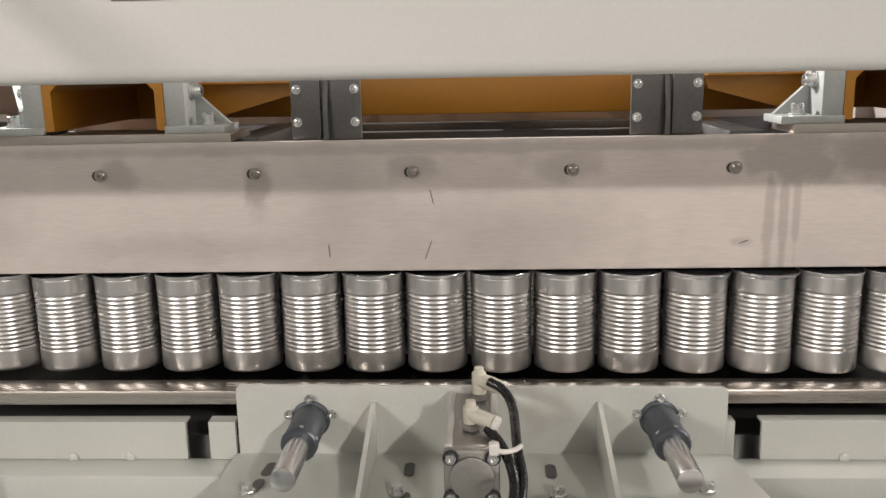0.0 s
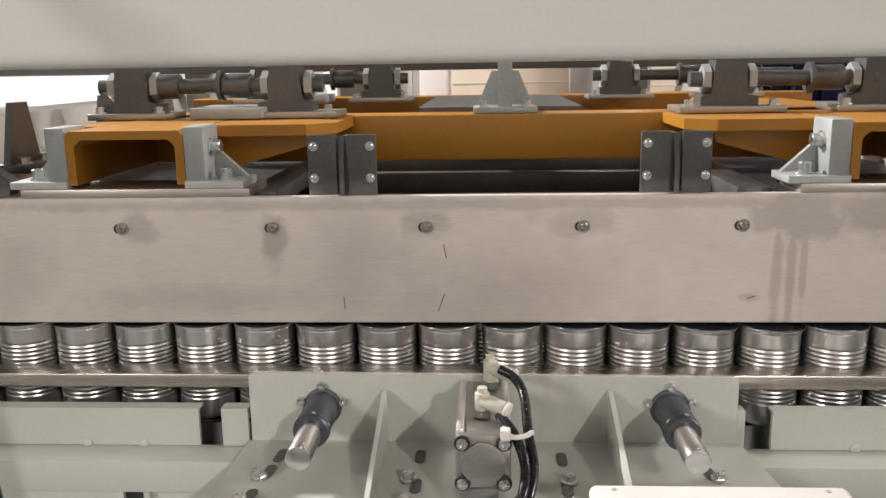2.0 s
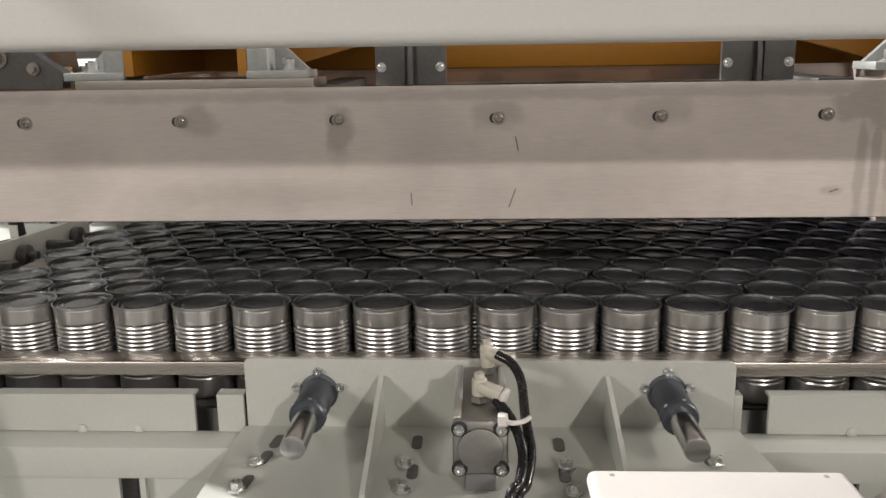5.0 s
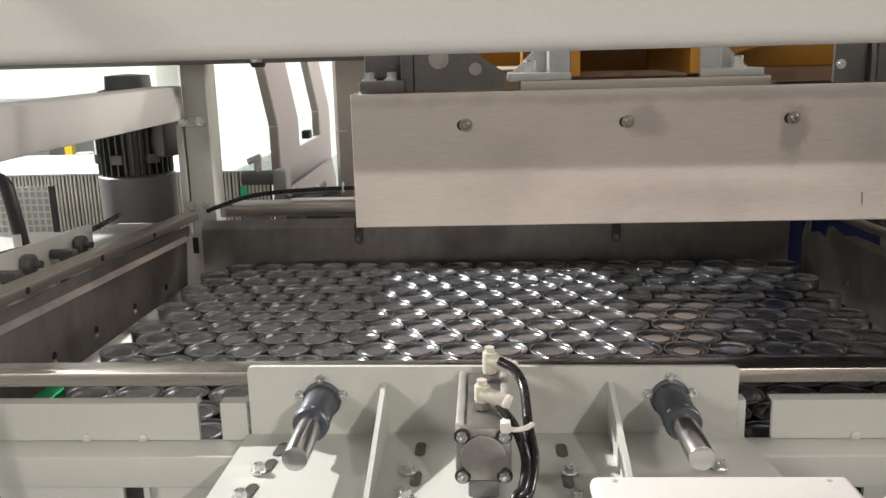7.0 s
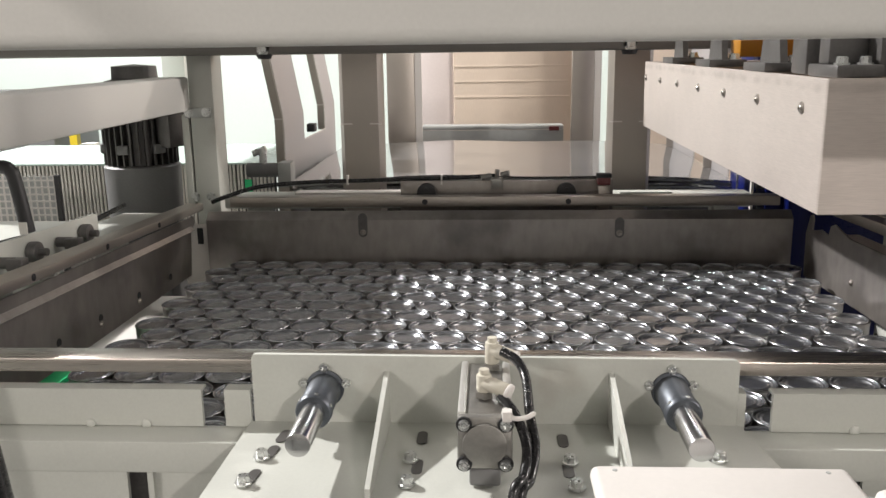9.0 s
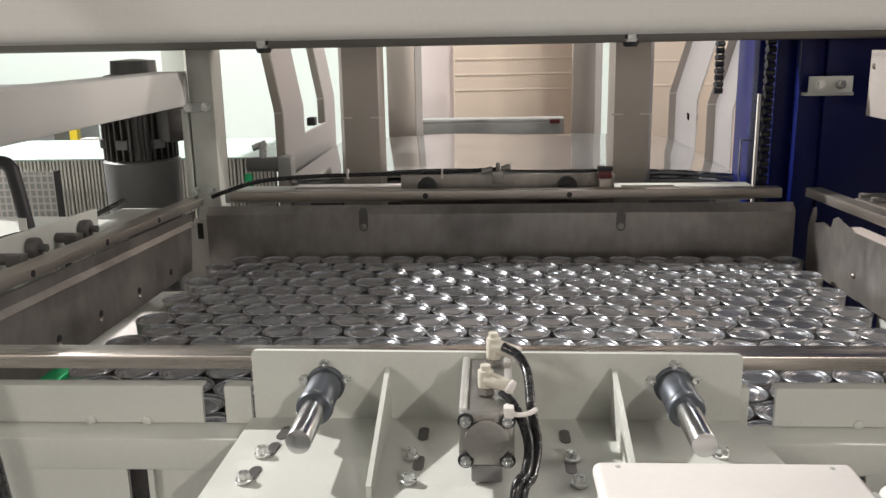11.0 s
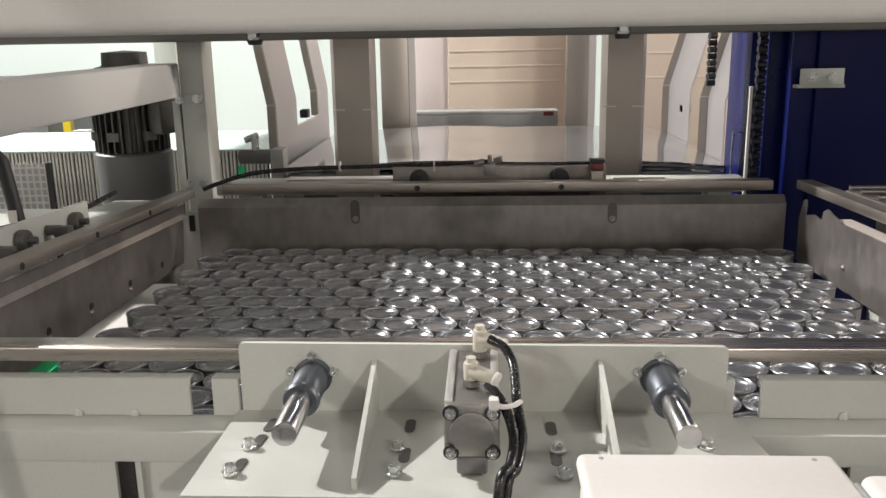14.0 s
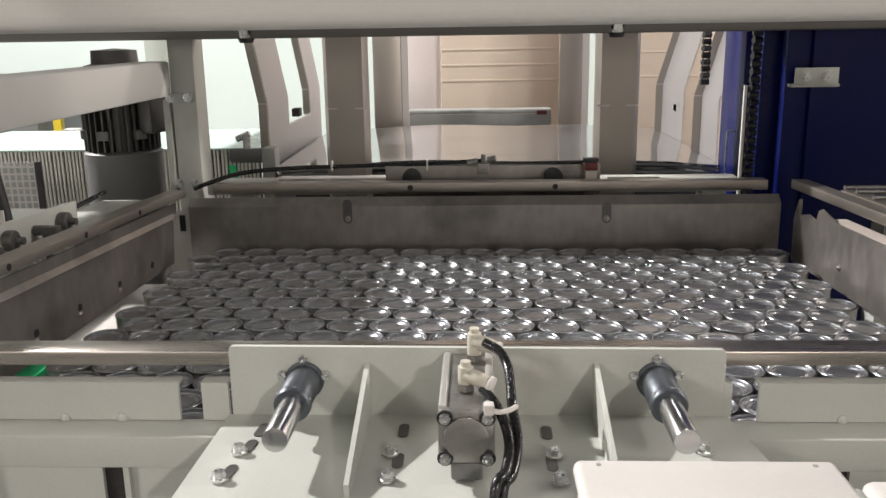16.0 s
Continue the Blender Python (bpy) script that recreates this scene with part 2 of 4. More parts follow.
def tube(bm, pts, r, segs=12, steps=6):
    """A round hose along a smooth line through the points."""
    pts = [Vector(p) for p in pts]
    line = []
    ext = [pts[0] * 2 - pts[1]] + pts + [pts[-1] * 2 - pts[-2]]
    for i in range(1, len(ext) - 2):
        p0, p1, p2, p3 = ext[i - 1:i + 3]
        for k in range(steps):
            t = k / steps
            line.append(0.5 * ((2 * p1) + (p2 - p0) * t + (2 * p0 - 5 * p1 + 4 * p2 - p3) * t * t + (3 * p1 - p0 - 3 * p2 + p3) * t ** 3))
    line.append(pts[-1])
    rings = []
    side = Vector((0.31, 0.87, 0.38))
    for i, p in enumerate(line):
        d = (line[min(i + 1, len(line) - 1)] - line[max(i - 1, 0)]).normalized()
        u = d.cross(side)
        if u.length < 1e-3:
            u = d.cross(Vector((1, 0, 0)))
        u.normalize()
        side = u.cross(d)
        v = d.cross(u)
        rings.append([bm.verts.new(p + r * (math.cos(2 * math.pi * k / segs) * u + math.sin(2 * math.pi * k / segs) * v)) for k in range(segs)])
    for a, b in zip(rings, rings[1:]):
        for k in range(segs):
            bm.faces.new((a[k], a[(k + 1) % segs], b[(k + 1) % segs], b[k]))
    bm.faces.new(rings[0])
    bm.faces.new(list(reversed(rings[-1])))
    bmesh.ops.recalc_face_normals(bm, faces=bm.faces)


def smooth(me, angle=35):
    for p in me.polygons:
        p.use_smooth = True
    me.set_sharp_from_angle(angle=radians(angle))


def mesh_of(name, bm, mat):
    me = bpy.data.meshes.new(name)
    bm.to_mesh(me)
    bm.free()
    me.materials.append(mat)
    smooth(me)
    return me


def part(name, bm, mat, parent, label="", at=None):
    ob = new(name, mesh_of(name, bm, mat))
    ob.parent = parent
    if at is not None:
        ob.matrix_basis = at
    if label:
        tagged(ob, label)
    return ob


def mesh_part(name, me, parent, at, label=""):
    ob = new(name, me)
    ob.parent = parent
    ob.matrix_basis = at
    if label:
        tagged(ob, label)
    return ob


def thing(name, label, category, at=(0, 0, 0), group="", kind=""):
    ob = new(name)
    ob.empty_display_size = 0.05
    ob.location = at
    return tagged(ob, label, category, group, kind)


def solid(name, bm, mat, label, category, group="", kind=""):
    return tagged(new(name, mesh_of(name, bm, mat)), label, category, group, kind)


def B():
    return bmesh.new()


def boxed(*a, **k):
    bm = B()
    box(bm, *a, **k)
    return bm


def rodded(*a, **k):
    bm = B()
    rod(bm, *a, **k)
    return bm


def hex_bolt(r=0.009, h=0.007):
    """A hex head on a washer, pointing up z."""
    bm = B()
    rod(bm, (0, 0, 0), (0, 0, 0.002), r * 1.35, 20)
    rod(bm, (0, 0, 0.002), (0, 0, 0.002 + h), r, 6, bevel=0.0)
    rod(bm, (0, 0, 0.002 + h), (0, 0, 0.003 + h), r * 0.82, 16)
    return mesh_of("bolt", bm, M_ZINC)


def cap_screw(r=0.006, h=0.006):
    bm = B()
    spin(bm, [(r, 0), (r, h * 0.85), (r * 0.85, h), (r * 0.5, h), (r * 0.5, h * 0.35), (0, h * 0.35)], 18)
    return mesh_of("screw", bm, M_ZINC)


def button_screw(r=0.007, h=0.004, mat=M_ZINC):
    bm = B()
    spin(bm, [(r * 1.35, 0), (r * 1.35, 0.0012), (r, 0.0012), (r * 0.9, h * 0.7), (r * 0.6, h), (r * 0.35, h), (r * 0.35, h * 0.4), (0, h * 0.4)], 18)
    return mesh_of("screw", bm, mat)


BOLT = hex_bolt()


def socket_bolt(r=0.0072, h=0.013):
    """A socket-head bolt on a spring washer and a flat washer, pointing up z."""
    bm = B()
    spin(bm, [(r * 1.45, 0), (r * 1.45, 0.002), (r * 1.1, 0.002), (r * 1.1, 0.004), (r, 0.004), (r, h - 0.001), (r * 0.88, h), (r * 0.5, h), (r * 0.5, h * 0.55), (0, h * 0.55)], 20)
    return mesh_of("bolt", bm, M_ZINC)


SOCKET = socket_bolt()
BOLT_SMALL = hex_bolt(0.0062, 0.006)
BOLT_BIG = hex_bolt(0.012, 0.010)
CAP = cap_screw(0.0052, 0.005)
BUTTON = button_screw(0.0055, 0.004, M_SCREW)
SMALL = button_screw(0.0038, 0.003)

# ---- setting ----
HALL_X, HALL_Y0, HALL_Y1, HALL_Z = 7.0, -7.0, 7.0, 6.2
solid("floor", boxed(-HALL_X, HALL_X, HALL_Y0, HALL_Y1, -0.15, 0), M_FLOOR, "grey epoxy-coated factory floor with worn patches", "floor", kind="structure")
solid("ceiling", boxed(-HALL_X, HALL_X, HALL_Y0, HALL_Y1, HALL_Z, HALL_Z + 0.15), M_CEIL, "grey sheet-metal factory ceiling", "ceiling", kind="structure")
solid("wall_north", boxed(-HALL_X, HALL_X, HALL_Y1, HALL_Y1 + 0.15, 0, 1.9), M_WALL, "pale green sandwich-panel wall base", "wall", kind="structure")
# Upper wall is out of view, added dark so can ends reflect less.
solid("unseen_upper_wall", boxed(-HALL_X, HALL_X, HALL_Y1 + 0.01, HALL_Y1 + 0.15, 1.9, HALL_Z), M_WALL2, "unseen upper wall, added dark to dim reflections in the can ends", "wall", kind="structure")
solid("wall_south", boxed(-HALL_X, HALL_X, HALL_Y0 - 0.15, HALL_Y0, 0, HALL_Z), M_WALL3, "white sandwich-panel factory wall", "wall", kind="structure")
solid("wall_west", boxed(-HALL_X - 0.15, -HALL_X, HALL_Y0, HALL_Y1, 0, HALL_Z), M_WALL2, "grey sandwich-panel factory wall", "wall", kind="structure")
solid("wall_east", boxed(HALL_X, HALL_X + 0.15, HALL_Y0, HALL_Y1, 0, HALL_Z), M_WALL2, "grey sandwich-panel factory wall", "wall", kind="structure")

# ---- overhead beams ----


def overhead_beams():
    b = thing("front_beam", "deep cream painted steel box beam across the machine front", "beam", (0, 0, 0))
    # Top is out of view, raised so the beam shades what lies behind.
    part("beam", boxed(-1.75, 1.75, -0.80, -0.64, 1.406, 2.0, bevel=0.012, segs=3), M_BEAM, b)
    part("slot", boxed(-0.262, -0.212, -0.8012, -0.799, 1.466, 1.478), M_DARK, b)
    for x in (-1.68, 1.68):
        part("post", boxed(x - 0.07, x + 0.07, -0.79, -0.65, 0, 1.404, bevel=0.008), M_BEAM, b)
    f = thing("rear_beam", "steel beam with shade put into its dark paint, bolts along its underside", "beam")
    part("beam", boxed(-1.6, 1.9, 0.72, 0.84, 1.391, 1.50, bevel=0.008), M_BEAM_SHADED, f)
    for x in (-0.563, 0.344):
        bm = B()
        rod(bm, (x, 0.735, 1.3925), (x, 0.735, 1.381), 0.021, 20, r2=0.016)
        part("bolt_cap", bm, M_BLACK, f)
        mesh_part("bolt", BOLT_BIG, f, pose(x, 0.722, 1.405, 90))
    for x in (-1.53, 1.83):
        part("post", boxed(x - 0.05, x + 0.05, 0.74, 0.84, 0, 1.389, bevel=0.006), M_PAINT, f)


overhead_beams()


def gantry():
    g = thing("gantry_rail", "grey painted overhead gantry rail that carries the gripper head", "gantry")
    part("rail", boxed(-2.0, 3.6, -0.05, 0.12, 2.79, 2.95, bevel=0.005), M_PAINT, g)
    # Unseen girder and its posts added to shade the left can ends.
    part("shade_girder", boxed(-1.42, -1.30, -1.5, 2.4, 1.47, 1.78, bevel=0.006), M_PAINT, g)
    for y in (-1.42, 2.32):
        part("shade_girder_post", boxed(-1.41, -1.31, y - 0.05, y + 0.05, 0, 1.469, bevel=0.005), M_PAINT, g)
    for x in (-1.95, 3.55):
        part("post", boxed(x - 0.06, x + 0.06, -0.03, 0.09, 0, 2.789, bevel=0.005), M_PAINT, g)


gantry()

# ---- front frame and tray plate ----


def front_frame():
    f = thing("pallet_station", "light grey welded tube frame along the front of the pallet station", "machine frame")
    part("rail_tube", boxed(-1.6, 1.6, -0.602, -0.556, 0.949, 0.986, bevel=0.002), M_PAINT, f)
    y0, y1 = -0.561, -0.5555
    top, low = 1.031, 0.9865
    for x0, x1 in ((-1.6, -0.324), (-0.298, -0.268), (0.2725, 0.281), (0.310, 1.6)):
        bm = B()
        box(bm, x0, x1, y0, y1, low, top)
        box(bm, x0, x1, y1, y1 + 0.012, top - 0.003, top)
        part("tray_plate", bm, M_PAINT, f)
    for x in (-0.39, -0.455, 0.40, 0.62, -0.62):
        bm = B()
        spin(bm, [(0.006, 0), (0.0055, 0.002), (0.003, 0.0035), (0, 0.004)], 12)
        part("weld_bead", bm, M_PAINT, f, at=pose(x, -0.5612, 0.989, 90))
    for x0, x1 in ((-0.62, -0.405), (-0.378, -0.262), (0.262, 0.315), (0.40, 0.9)):
        part("lower_panel", boxed(x0, x1, -0.592, -0.586, 0.55, 0.9485), M_PAINT, f)
    part("panel_edge", boxed(-0.3785, -0.372, -0.600, -0.5925, 0.55, 0.9485), M_PAINT, f)
    for x in (-1.5, -0.9, 1.0, 1.5):
        part("leg", boxed(x - 0.03, x + 0.03, -0.60, -0.56, 0, 0.948, bevel=0.004), M_PAINT, f)
    part("lower_tube", boxed(-1.6, 1.6, -0.60, -0.55, 0.50, 0.549, bevel=0.005), M_PAINT, f)
    # Dark plates stand in for shade behind the panel gaps.
    for x in (-0.39, 0.357):
        part("gap_shade_plate", boxed(x - 0.06, x + 0.06, -0.570, -0.565, 0.55, 0.9485), M_DARK, f)
    part("side_ledge", boxed(-1.0, -0.692, 0.1205, 0.60, 0.790, 0.800), M_WHITE, f, "pale painted ledge beside the stack")
    part("guide_strip", boxed(-0.868, -0.806, -0.52, 0.120, 0.790, 0.800), M_GREEN, f, "bright green plastic guide strip")
    part("ledge_support", boxed(-0.99, -0.93, -0.5, 0.55, 0, 0.7895), M_PAINT, f)


front_frame()

# ---- cylinder bracket ----
PX0, PX1, PY = -0.264, 0.272, -0.562


def cylinder_bracket():
    b = thing("cylinder_bracket", "light grey welded bracket plate bolted to the front frame", "bracket")
    bm = B()
    pts = []
    for cx, cz, a0 in ((PX1 - 0.006, 1.070 - 0.006, 0), (PX0 + 0.006, 1.074 - 0.006, 90)):
        for k in range(4):
            a = radians(a0 + 30 * k)
            pts.append((cx + 0.006 * math.cos(a), cz + 0.006 * math.sin(a)))
    pts += [(PX0, 0.994), (PX1, 0.994)]
    prism(bm, pts, "y", PY, PY + 0.006)
    part("back_plate", bm, M_PAINT, b)
    # base plate with slots
    bm = B()
    outline = [(PX0 - 0.004, PY), (PX0 - 0.008, -0.748), (0.30, -0.748), (PX1 + 0.004, PY)]
    prism(bm, outline, "z", 0.987, 0.994)
    part("base_plate", bm, M_PAINT, b)
    for x, y, a in ((-0.071, -0.602, 0), (0.079, -0.606, 0), (-0.071, -0.668, 0), (0.079, -0.672, 0), (-0.222, -0.602, -6), (0.222, -0.602, 6),
                    (-0.226, -0.640, -6), (0.226, -0.636, 6), (-0.232, -0.693, -6), (0.232, -0.693, 6)):
        bm = B()
        sl = []
        for cy, a0 in ((0.010, 0), (-0.010, 180)):
            for k in range(5):
                t = radians(a0 + 45 * k)
                sl.append((0.0055 * math.cos(t), cy + 0.0055 * math.sin(t)))
        prism(bm, sl, "z", 0, 0.0008)
        part("slot", bm, M_DARK, b, at=pose(x, y, 0.9945, 0, 0, a))
    for x, y in ((-0.232, -0.654), (-0.236, -0.708), (-0.079, -0.656), (-0.078, -0.706), (0.082, -0.658), (0.084, -0.708), (0.232, -0.648), (0.236, -0.70)):
        mesh_part("bolt", BOLT_SMALL, b, pose(x, y, 0.9955, 0, 0, x * 400))
    for x, lean in ((-0.112, -0.02), (0.134, 0.012)):
        bm = B()
        prism(bm, [(PY, 0.994), (PY, 1.055), (PY - 0.008, 1.055), (-0.735, 1.006), (-0.735, 0.994)], "x", x - 0.0025, x + 0.0025)
        part("rib", bm, M_PAINT, b)
    for x in (-0.182, 0.199):
        bm = B()
        z = 1.035
        spin(bm, [(0.0, 0), (0.0215, 0), (0.0215, 0.003), (0.0185, 0.004), (0.0182, 0.056), (0.0172, 0.0575), (0.0172, 0.059), (0.0195, 0.060), (0.0190, 0.067), (0.0175, 0.069), (0.0125, 0.069)], 32)
        bush = part("bushing", bm, M_BUSH, b, "dark grey flanged linear bushing", at=pose(x, PY, z, 90))
        for k in range(6):
            a = radians(60 * k + 20)
            part("grub_screw", rodded((0.0188 * math.cos(a), 0.0188 * math.sin(a), 0.0635), (0.0199 * math.cos(a), 0.0199 * math.sin(a), 0.0635), 0.0022, 8), M_ZINC, bush)
        for k in range(3):
            a = radians(90 + (k - 1) * 75)
            mesh_part("flange_screw", CAP, bush, pose(0.0245 * math.cos(a), 0.0245 * math.sin(a), 0.0))


cylinder_bracket()


def air_cylinder():
    c = thing("air_cylinder", "compact aluminium pneumatic cylinder with ivory elbow fittings", "pneumatic cylinder")
    x, z = -0.003, 1.042
    part("barrel", boxed(x - 0.022, x + 0.022, -0.70, PY - 0.001, z - 0.025, z + 0.024, bevel=0.004), M_ALU, c)
    bm = B()
    box(bm, x - 0.026, x + 0.026, -0.712, -0.701, z - 0.027, z + 0.027, bevel=0.004)
    part("end_cap", bm, M_ALU, c)
    part("cap_disc", rodded((x, -0.713, z), (x, -0.7165, z), 0.021, 32, bevel=0.001), M_ALU, c)
    for dx in (-0.0195, 0.0195):
        for dz in (-0.0200, 0.0200):
            bm = B()
            rod(bm, (x + dx, -0.7125, z + dz), (x + dx, -0.7145, z + dz), 0.0075, 20)
            part("washer", bm, M_BLACK, c)
            mesh_part("screw", CAP, c, pose(x + dx, -0.7135, z + dz, 90))
    for dx in (-0.022, 0.022):
        part("tie_profile", boxed(x + dx - 0.004, x + dx + 0.004, -0.70, PY - 0.002, z + 0.010, z + 0.027, bevel=0.0025), M_SILVER, c)
    part("foot_block", boxed(x - 0.015, x + 0.015, -0.708, -0.665, 0.9955, z - 0.028, bevel=0.003), M_MOTOR, c)
    # fittings and hoses
    for fx, fy, fz, h in ((0.004, -0.585, z + 0.026, 0.03), (-0.004, -0.662, z + 0.026, 0.024)):
        bm = B()
        rod(bm, (fx, fy, fz), (fx, fy, fz + 0.006), 0.009, 6)
        part("port_nut", bm, M_ALU, c)
        bm = B()
        rod(bm, (fx, fy, fz + 0.006), (fx, fy, fz + h), 0.0075, 16, bevel=0.0015)
        rod(bm, (fx, fy, fz + h), (fx, fy, fz + h + 0.005), 0.005, 12)
        rod(bm, (fx, fy - 0.001, fz + h - 0.008), (fx + 0.022, fy - 0.012, fz + h - 0.013), 0.0075, 16, bevel=0.0015)
        part("elbow_fitting", bm, M_IVORY, c, "ivory plastic push-in elbow")
        bm = B()
        rod(bm, (fx + 0.022, fy - 0.012, fz + h - 0.013), (fx + 0.026, fy - 0.014, fz + h - 0.0145), 0.0082, 16, bevel=0.001)
        part("collar", bm, M_WHITE, c)
    bm = B()
    tube(bm, [(0.014, -0.6, 1.093), (0.029, -0.61, 1.087), (0.038, -0.63, 1.075), (0.04, -0.68, 1.058), (0.044, -0.71, 1.038), (0.038, -0.74, 1.021), (0.028, -0.76, 1.004), (0.024, -0.775, 0.86), (0.024, -0.775, 0.7)], 0.0049)
    part("hose", bm, M_RUBBER, c, "black air hose")
    bm = B()
    tube(bm, [(0.012, -0.675, 1.074), (0.023, -0.69, 1.066), (0.032, -0.705, 1.053), (0.036, -0.72, 1.038), (0.032, -0.745, 1.026), (0.021, -0.765, 1.007), (0.017, -0.785, 0.86), (0.017, -0.785, 0.7)], 0.0049)
    part("hose", bm, M_RUBBER, c, "black air hose")
    bm = B()
    tube(bm, [(0.017, -0.715, 1.073), (0.025, -0.722, 1.072), (0.036, -0.712, 1.069), (0.043, -0.695, 1.065)], 0.0024, 8)
    box(bm, 0.013, 0.022, -0.722, -0.712, 1.068, 1.078, bevel=0.001)
    part("cable_tie", bm, M_WHITE, c, "white cable tie")


air_cylinder()

# ---- clamps round the layer ----


def front_clamp():
    """Slides in and out on its two rods."""
    f = thing("front_clamp", "brushed steel clamp bar on two polished guide rods", "clamp bar", (0, -0.548, 1.046))
    part("bar", boxed(-1.02, 1.05, 0, 0.037, 0, 0.0165, bevel=0.002), M_BAR, f)
    for x in (-0.182, 0.199):
        bm = B()
        rod(bm, (x, 0.0, -0.011), (x, -0.158, -0.011), 0.0125, 28, bevel=0.001)
        part("guide_rod", bm, M_CHROME, f, "polished steel guide rod")
        part("rod_lug", boxed(x - 0.02, x + 0.02, 0.002, 0.020, -0.024, -0.0005), M_DARK, f)
    return f


def left_clamp():
    c = thing("left_clamp", "brushed steel clamp bar and side plate with roller carriage", "clamp")
    bm = B()
    box(bm, -0.765, -0.722, -0.62, 0.66, -0.018, 0.0, bevel=0.002)
    tilt = pose(0, 0, 1.058, -2.6)
    part("bar", bm, M_STEEL, c, at=tilt)
    bm = B()
    prism(bm, [(-0.50, -0.19), (0.56, -0.165), (0.575, -0.06), (0.60, -0.045), (0.60, -0.025), (-0.50, -0.025)], "x", -0.732, -0.728)
    part("side_plate", bm, M_PLATE, c, at=tilt)
    bm = B()
    prism(bm, [(-0.735, -0.046), (-0.727, -0.046), (-0.719, -0.056), (-0.7205, -0.0575), (-0.728, -0.049), (-0.735, -0.049)], "y", -0.50, 0.575)
    part("folded_lip", bm, M_PLATE, c, at=tilt)
    for y in (0.06, 0.24, -0.1, 0.42):
        part("plate_slot", rodded((-0.7278, y, -0.138), (-0.7266, y, -0.138), 0.0075, 16), M_BLACK, c, at=tilt)
    for y in (-0.17, 0.10, 0.36):
        part("bolt_hole", rodded((-0.7215, y, -0.009), (-0.7205, y, -0.009), 0.006, 14), M_BLACK, c, at=tilt)
    for y, z in ((0.06, -0.15), (0.24, -0.15), (-0.1, -0.15)):
        mesh_part("screw", BUTTON, c, tilt @ pose(-0.7275, y, z, 0, 90, 0))
    # carriage behind the bar
    part("carriage_plate", boxed(-0.83, -0.82, -0.55, 0.28, -0.05, 0.030, bevel=0.002), M_PAINT, c, at=tilt)
    for y in (-0.20, 0.0, 0.20):
        bm = B()
        rod(bm, (-0.818, y, 0.000), (-0.800, y, 0.000), 0.019, 24, bevel=0.003)
        rod(bm, (-0.800, y, 0.000), (-0.785, y, 0.000), 0.007, 16)
        part("roller", bm, M_DARK, c, at=tilt)
    for y in (-0.10, 0.10):
        bm = B()
        rod(bm, (-0.818, y, 0.0), (-0.79, y, 0.0), 0.010, 14)
        box(bm, -0.80, -0.772, y - 0.012, y + 0.012, -0.012, 0.008, bevel=0.002)
        part("slide_pin", bm, M_DARK, c, at=tilt)
    part("support_beam", boxed(-0.95, -0.835, -0.62, 0.70, -0.058, -0.03, bevel=0.004), M_PAINT, c, at=tilt)
    bm = B()
    tube(bm, [(-0.88, 0.55, 0.01), (-0.87, 0.3, 0.0), (-0.88, 0.0, 0.012), (-0.86, -0.3, 0.0)], 0.006)
    part("cable", bm, M_RUBBER, c, at=tilt)
    for y in (-0.5, 0.55):
        part("leg", boxed(-0.95, -0.89, y - 0.03, y + 0.03, 0, 0.965), M_PAINT, c)
    bm = B()
    box(bm, -0.76, -0.700, 0.605, 0.609, 0.70, 0.985)
    part("corner_plate", bm, M_WHITE, c)
    part("corner_slot", boxed(-0.724, -0.710, 0.602, 0.6045, 0.935, 0.975), M_BLACK, c)


def right_clamp():
    c = thing("right_clamp", "steel clamp bar above a hooked side plate", "clamp")
    tilt = pose(0, 0, 1.066, -2.0)
    part("bar", boxed(0.762, 0.80, -0.55, 0.655, -0.022, 0.0, bevel=0.002), M_STEEL, c, at=tilt)
    bm = B()
    prism(bm, [(-0.5, -0.185), (0.545, -0.175), (0.548, -0.075), (0.525, -0.030), (0.512, -0.026), (0.508, -0.040), (0.512, -0.062), (0.46, -0.052), (0.415, -0.058),
               (0.405, -0.035), (0.385, -0.028), (0.36, -0.034), (0.30, -0.045), (-0.5, -0.045)], "x", 0.735, 0.739)
    part("side_plate", bm, M_PLATE, c, at=tilt)
    bm = B()
    box(bm, 0.7395, 0.776, -0.5, 0.36, -0.050, -0.045)
    # Lighter steel than the side plate paints in light from above.
    part("lit_plate_flange", bm, M_HOOD, c, at=tilt)
    for y in (0.28, 0.05):
        mesh_part("screw", BUTTON, c, tilt @ pose(0.7345, y, -0.13, 0, -90, 0))
    part("carriage_plate", boxed(0.80, 0.95, -0.5, 0.46, -0.006, 0.002, bevel=0.001), M_STEEL, c, at=tilt)
    for y in (0.44, 0.38, 0.30):
        part("slide_bar", rodded((0.80, y, 0.010), (1.1, y, 0.010), 0.006, 14), M_CHROME, c, at=tilt)
    for y in (-0.5, 0.4):
        part("leg", boxed(0.86, 0.92, y - 0.03, y + 0.03, 0, 1.03), M_PAINT, c)


